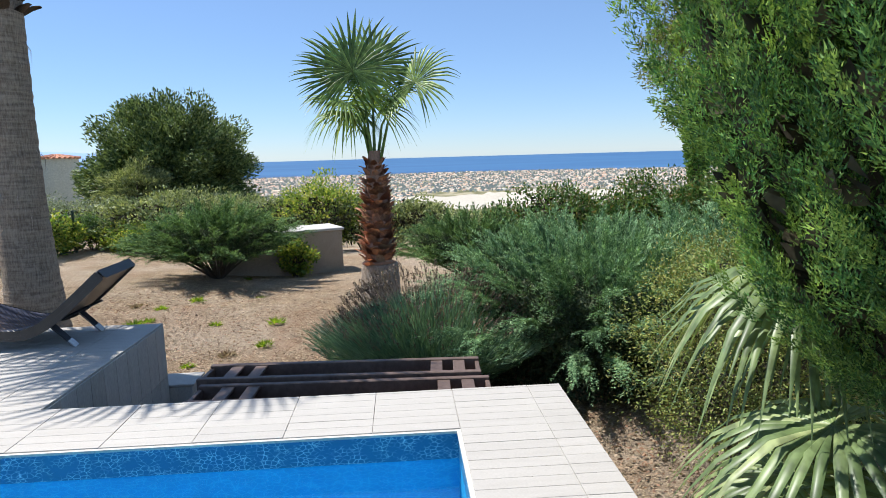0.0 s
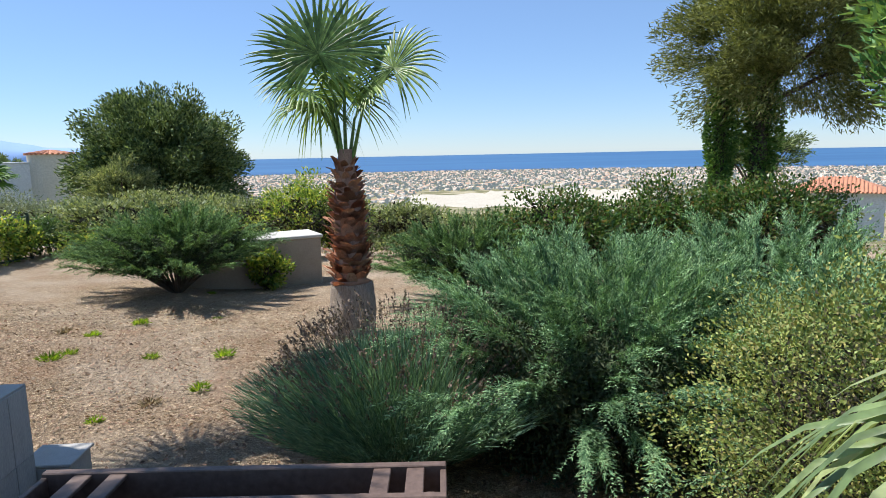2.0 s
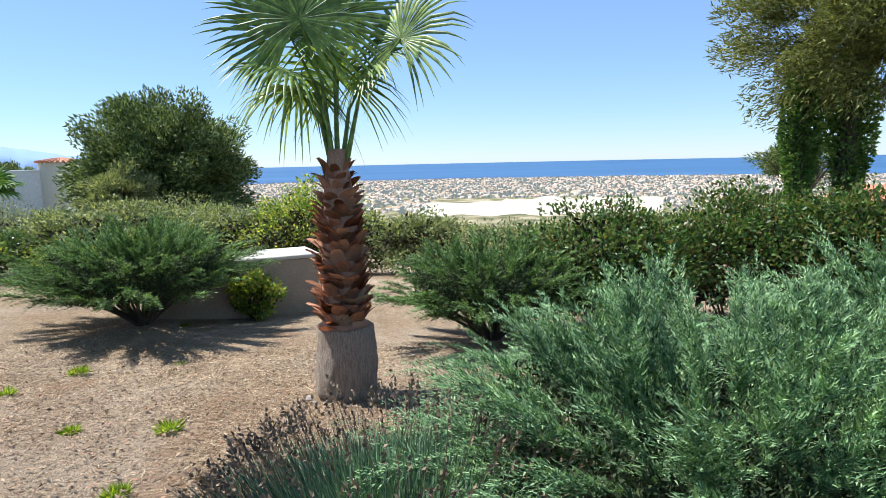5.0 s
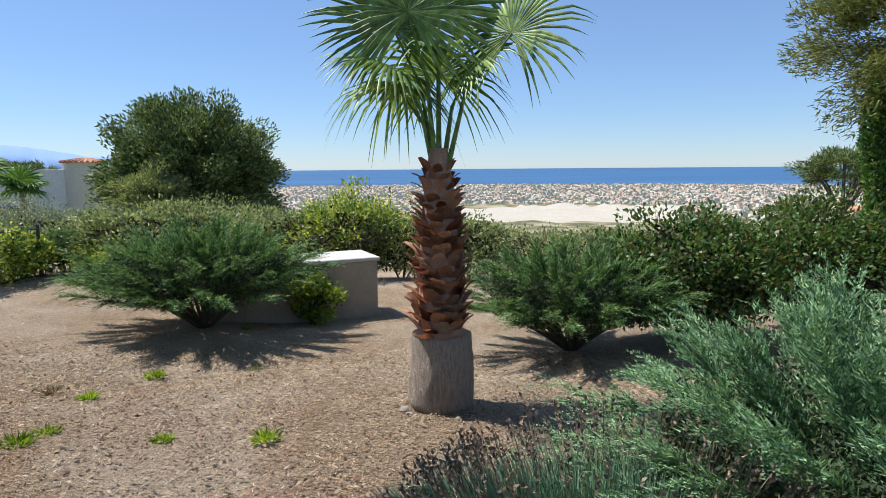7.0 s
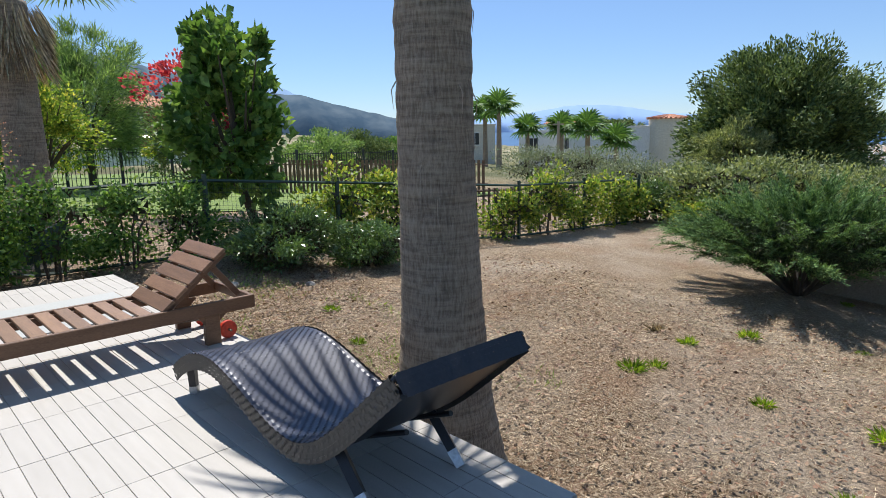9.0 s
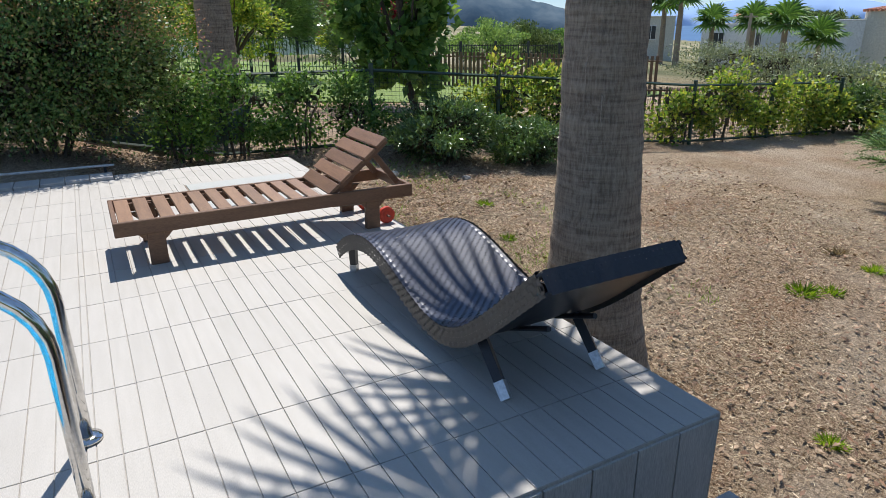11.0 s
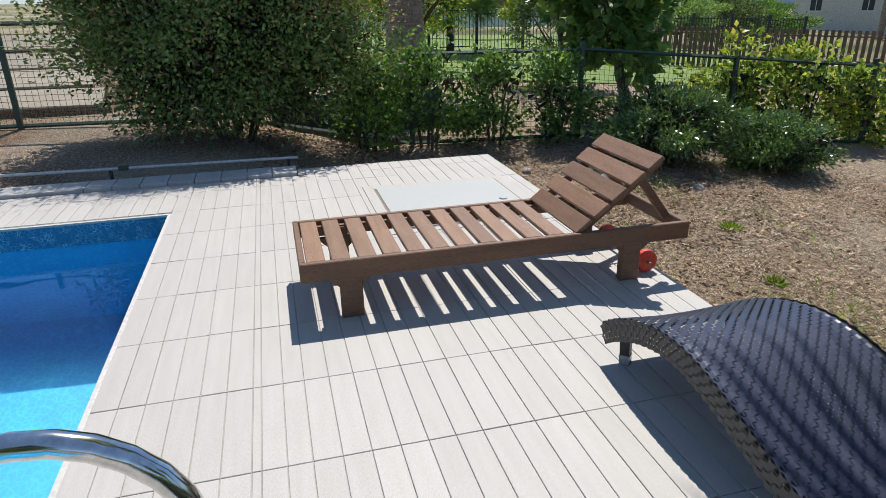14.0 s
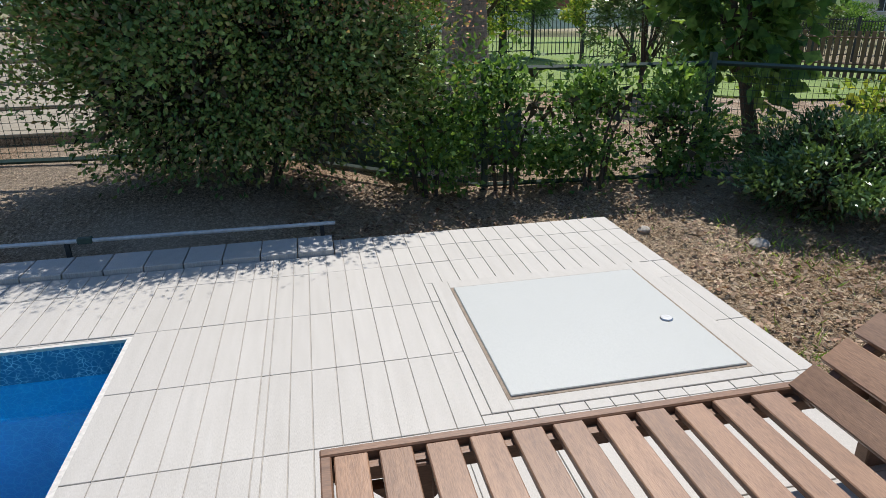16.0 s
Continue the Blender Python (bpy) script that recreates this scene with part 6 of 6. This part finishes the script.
# ---- houses ----
def villa(name, at, rz, blocks, label, wall="white_plaster", tower=None, roof=None):
    """A house of plain blocks with parapets and windows, optionally a round tower with a tiled roof."""
    t = thing(name, (at[0], at[1], at[2]), label, "house", rz=rz)
    for (x0, x1, y0, y1, h), wins in blocks:
        w = part("wall", boxes(((x0, y0, -1.5), (x1, y1, h)), bevel=0.03), M[wall], t)
        part("parapet", boxes(((x0 - 0.06, y0 - 0.06, h), (x1 + 0.06, y1 + 0.06, h + 0.16)), bevel=0.03), M[wall], w)
        for wx, wz, ww, wh in wins:
            wd = part("window", boxes(((wx, y0 - 0.03, wz), (wx + ww, y0 + 0.1, wz + wh))), M["window"], t)
            part("window_frame", boxes(((wx - 0.08, y0 - 0.06, wz - 0.1), (wx + ww + 0.08, y0 - 0.01, wz)), ((wx - 0.08, y0 - 0.06, wz + wh), (wx + ww + 0.08, y0 - 0.01, wz + wh + 0.08)), ((wx + ww / 2 - 0.03, y0 - 0.05, wz), (wx + ww / 2 + 0.03, y0 - 0.031, wz + wh))), M["white_plaster"], wd)
    if tower:
        tx, ty, r, h, rh = tower
        bm = bmesh.new()
        tube(bm, [(tx, ty, -1.5), (tx, ty, h)], r, 28)
        part("tower_wall", bm, M["plaster"], t, "round cream tower", smooth=False)
        tiled_roof(t, tx, ty, r * 1.1, h, rh, 28)
    if roof:
        x0, x1, y0, y1, h, rh = roof
        bm = bmesh.new()
        c = [bm.verts.new(q) for q in ((x0, y0, h), (x1, y0, h), (x1, y1, h), (x0, y1, h))]
        e = [bm.verts.new(((x0 + (y1 - y0) * 0.4), (y0 + y1) / 2, h + rh)), bm.verts.new(((x1 - (y1 - y0) * 0.4), (y0 + y1) / 2, h + rh))]
        for q in ((c[0], c[1], e[1], e[0]), (c[2], c[3], e[0], e[1]), (c[1], c[2], e[1]), (c[3], c[0], e[0]), (c[3], c[2], c[1], c[0])):
            bm.faces.new(q)
        rf = part("roof", bm, M["roof"], t, "terracotta tiled hip roof")
        bm = bmesh.new()
        n = int((x1 - x0) / 0.3)
        for i in range(n):
            xx = x0 + 0.15 + i * 0.3
            s = min(1.0, (xx - x0) / ((y1 - y0) * 0.4), (x1 - xx) / ((y1 - y0) * 0.4))
            tube(bm, [(xx, y0, h + 0.03), (xx, y0 + (y1 - y0) / 2 * s, h + rh * s + 0.03)], 0.08, 5)
        part("tile_rows", bm, M["roof"], rf)
    return t


def tiled_roof(t, x, y, r, h, rh, n):
    bm = bmesh.new()
    top = bm.verts.new((x, y, h + rh))
    ring = [bm.verts.new((x + r * math.cos(2 * math.pi * i / n), y + r * math.sin(2 * math.pi * i / n), h)) for i in range(n)]
    for i in range(n):
        bm.faces.new((ring[i], ring[(i + 1) % n], top))
    bm.faces.new(ring[::-1])
    rf = part("roof", bm, M["roof"], t, "terracotta tiled conical roof")
    bm = bmesh.new()
    for i in range(n):
        a = 2 * math.pi * (i + 0.5) / n
        tube(bm, [(x + (r + 0.05) * math.cos(a), y + (r + 0.05) * math.sin(a), h + 0.03), (x + 0.15 * r * math.cos(a), y + 0.15 * r * math.sin(a), h + rh * 0.88)], [0.16, 0.05], 6)
    part("tile_rows", bm, M["roof"], rf)


hp = polar(29.6, 85)
villa("tower_villa", (hp[0], hp[1], -3.6), 28, [((-9.0, 2.2, 1.0, 9, 4.75), [(-3.0, 2.2, 0.9, 1.5), (-7, 2.2, 0.9, 1.5)]), ((-9.5, -4.5, 0.4, 6, 5.1), [])], "white villa with a round tower and terracotta roof", tower=(2.6, 2.0, 2.35, 5.75, 0.55))
hp = polar(38.4, 95)
villa("white_villa", (hp[0], hp[1], -3.4), 38, [((-3, 6.5, 0, 8, 4.2), [(-1.5, 1.6, 1.2, 1.6), (3.5, 1.6, 1.0, 1.6)])], "white villa with dark windows behind palms", roof=(0.5, 5.5, 1.0, 5.0, 5.2, 0.9))
part("wall", boxes(((0.9, 1.3, 4.2), (5.1, 4.7, 5.2)), bevel=0.03), M["plaster"], bpy.data.objects["white_villa"])
hp = polar(45.5, 80)
villa("cream_villa", (hp[0], hp[1], -2.2), 45, [((-4.5, 4.5, 0, 8, 3.9), [(-3, 1.6, 1.0, 1.4), (1.5, 1.6, 1.0, 1.4)])], "cream villa partly hidden by palms", "plaster")
hp = polar(71.8, 56)
villa("red_house", (hp[0], hp[1], 0.3), 72, [((-2.4, 3.0, 0, 6, 3.2), [(-0.5, 1.6, 0.9, 1.1)])], "dark red house with a terracotta roof", "red_wall", roof=(-2.8, 3.4, -0.4, 6.4, 3.2, 1.1))
hp = polar(-36.6, 62)
villa("roadside_house", (hp[0], hp[1], -6.2), -36, [((-3, 4.0, 0, 6, 3.6), [(-1.6, 1.4, 1.0, 1.2), (1.2, 1.4, 1.0, 1.2)])], "white house with a red tiled roof down the slope", roof=(-3.5, 4.5, -0.5, 6.5, 3.6, 1.2))
for az, r, h in ((42.0, 62, 5.6), (43.2, 66, 5.2), (36.6, 66, 4.3), (34.4, 60, 4.2), (32.0, 62, 3.4), (39.5, 72, 4.2)):
    q = polar(az, r)
    t = thing("villa_palm", (q[0], q[1], q[2]), "palm tree with a round crown among the villas", "palm tree", "palms among the villas")
    bm = bmesh.new()
    tube(bm, [(0, 0, -0.2), (0, 0, h)], [0.28, 0.2], 10)
    part("trunk", bm, M["bark_smooth"], t)
    for i in range(12):
        a = i * 137.5
        ti = (70, 40, 15, -15)[i % 4]
        dd = Matrix.Rotation(radians(a), 4, "Z") @ Vector((0, math.cos(radians(ti)), math.sin(radians(ti))))
        fan_leaf("frond", Vector((0, 0, h)) + dd * 0.7, a, ti, 1.75, M["vine_dark"], t, 18, 140, 0.4, 0.5, 0.06)
pole = thing("utility_pole", (polar(36.9, 58)[0], polar(36.9, 58)[1], polar(36.9, 58)[2]), "grey concrete utility pole with a crossarm", "utility pole")
bm = bmesh.new()
tube(bm, [(0, 0, 0), (0, 0, 4.6)], [0.16, 0.11], 10)
part("shaft", bm, M["concrete"], pole)
part("crossarm", boxes(((-0.5, -0.05, 4.3), (0.5, 0.05, 4.42)), m=pose(0, 0, 0, 0, 0, 37)), M["concrete"], pole)


# ---- pieces of the terrace ----
def tile_mesh(w, d, h=0.012):
    if d < 0.12:
        return boxes(((0, 0, -h), (w, d, 0)), bevel=0.0015)
    return boxes(((0, 0, -h), (w, d / 2 - 0.0013, 0)), ((0, d / 2 + 0.0013, -h), (w, d, 0)), bevel=0.0015)


PX, PY, GAP = 0.4745, 0.186, 0.0030
HATCH = (-6.655, -5.55, 5.51, 6.625)
made = {}


def lay(a, b, c, d):
    """Fill a rectangle of the terrace with tiles on the common grid."""
    i0, i1 = math.floor((a - POOL_E) / PX) - 1, math.ceil((b - POOL_E) / PX) + 1
    j0, j1 = math.floor((c - POOL_N) / PY) - 1, math.ceil((d - POOL_N) / PY) + 1
    for i in range(i0, i1):
        for j in range(j0, j1):
            x0, x1 = max(a, POOL_E + i * PX), min(b, POOL_E + (i + 1) * PX)
            y0, y1 = max(c, POOL_N + j * PY), min(d, POOL_N + (j + 1) * PY)
            if x1 - x0 < 0.03 or y1 - y0 < 0.03:
                continue
            if x0 < HATCH[1] and x1 > HATCH[0] and y0 < HATCH[3] and y1 > HATCH[2]:
                cuts = [(x0, min(x1, HATCH[0]), y0, y1), (max(x0, HATCH[1]), x1, y0, y1), (max(x0, HATCH[0]), min(x1, HATCH[1]), y0, min(y1, HATCH[2])), (max(x0, HATCH[0]), min(x1, HATCH[1]), max(y0, HATCH[3]), y1)]
            else:
                cuts = [(x0, x1, y0, y1)]
            for p, q, r, s in cuts:
                if q - p < 0.02 or s - r < 0.02:
                    continue
                key = (round(q - p, 3), round(s - r, 3))
                if key not in made:
                    ob = part("tile", tile_mesh(key[0] - GAP, key[1] - GAP), M["tile"], terrace)
                    made[key] = ob.data
                else:
                    ob = new("tile", made[key])
                    ob.parent = terrace
                ob.matrix_basis = pose(p + GAP / 2, r + GAP / 2, random.uniform(-0.0008, 0.0008))


for rect in RECTS:
    lay(*rect)
for i in range(11):
    for j in range(3):
        y0, y1 = DECK_N + i * 0.2, min(PLAT_N, DECK_N + (i + 1) * 0.2)
        if y1 - y0 < 0.03:
            continue
        part("wall_tile", boxes(((PLAT_E - 0.004, y0 + 0.003, -0.016 - (j + 1) * 0.48 + 0.003), (PLAT_E + 0.008, y1 - 0.003, -0.016 - j * 0.48)), bevel=0.0015), M["wall_tile"], terrace)
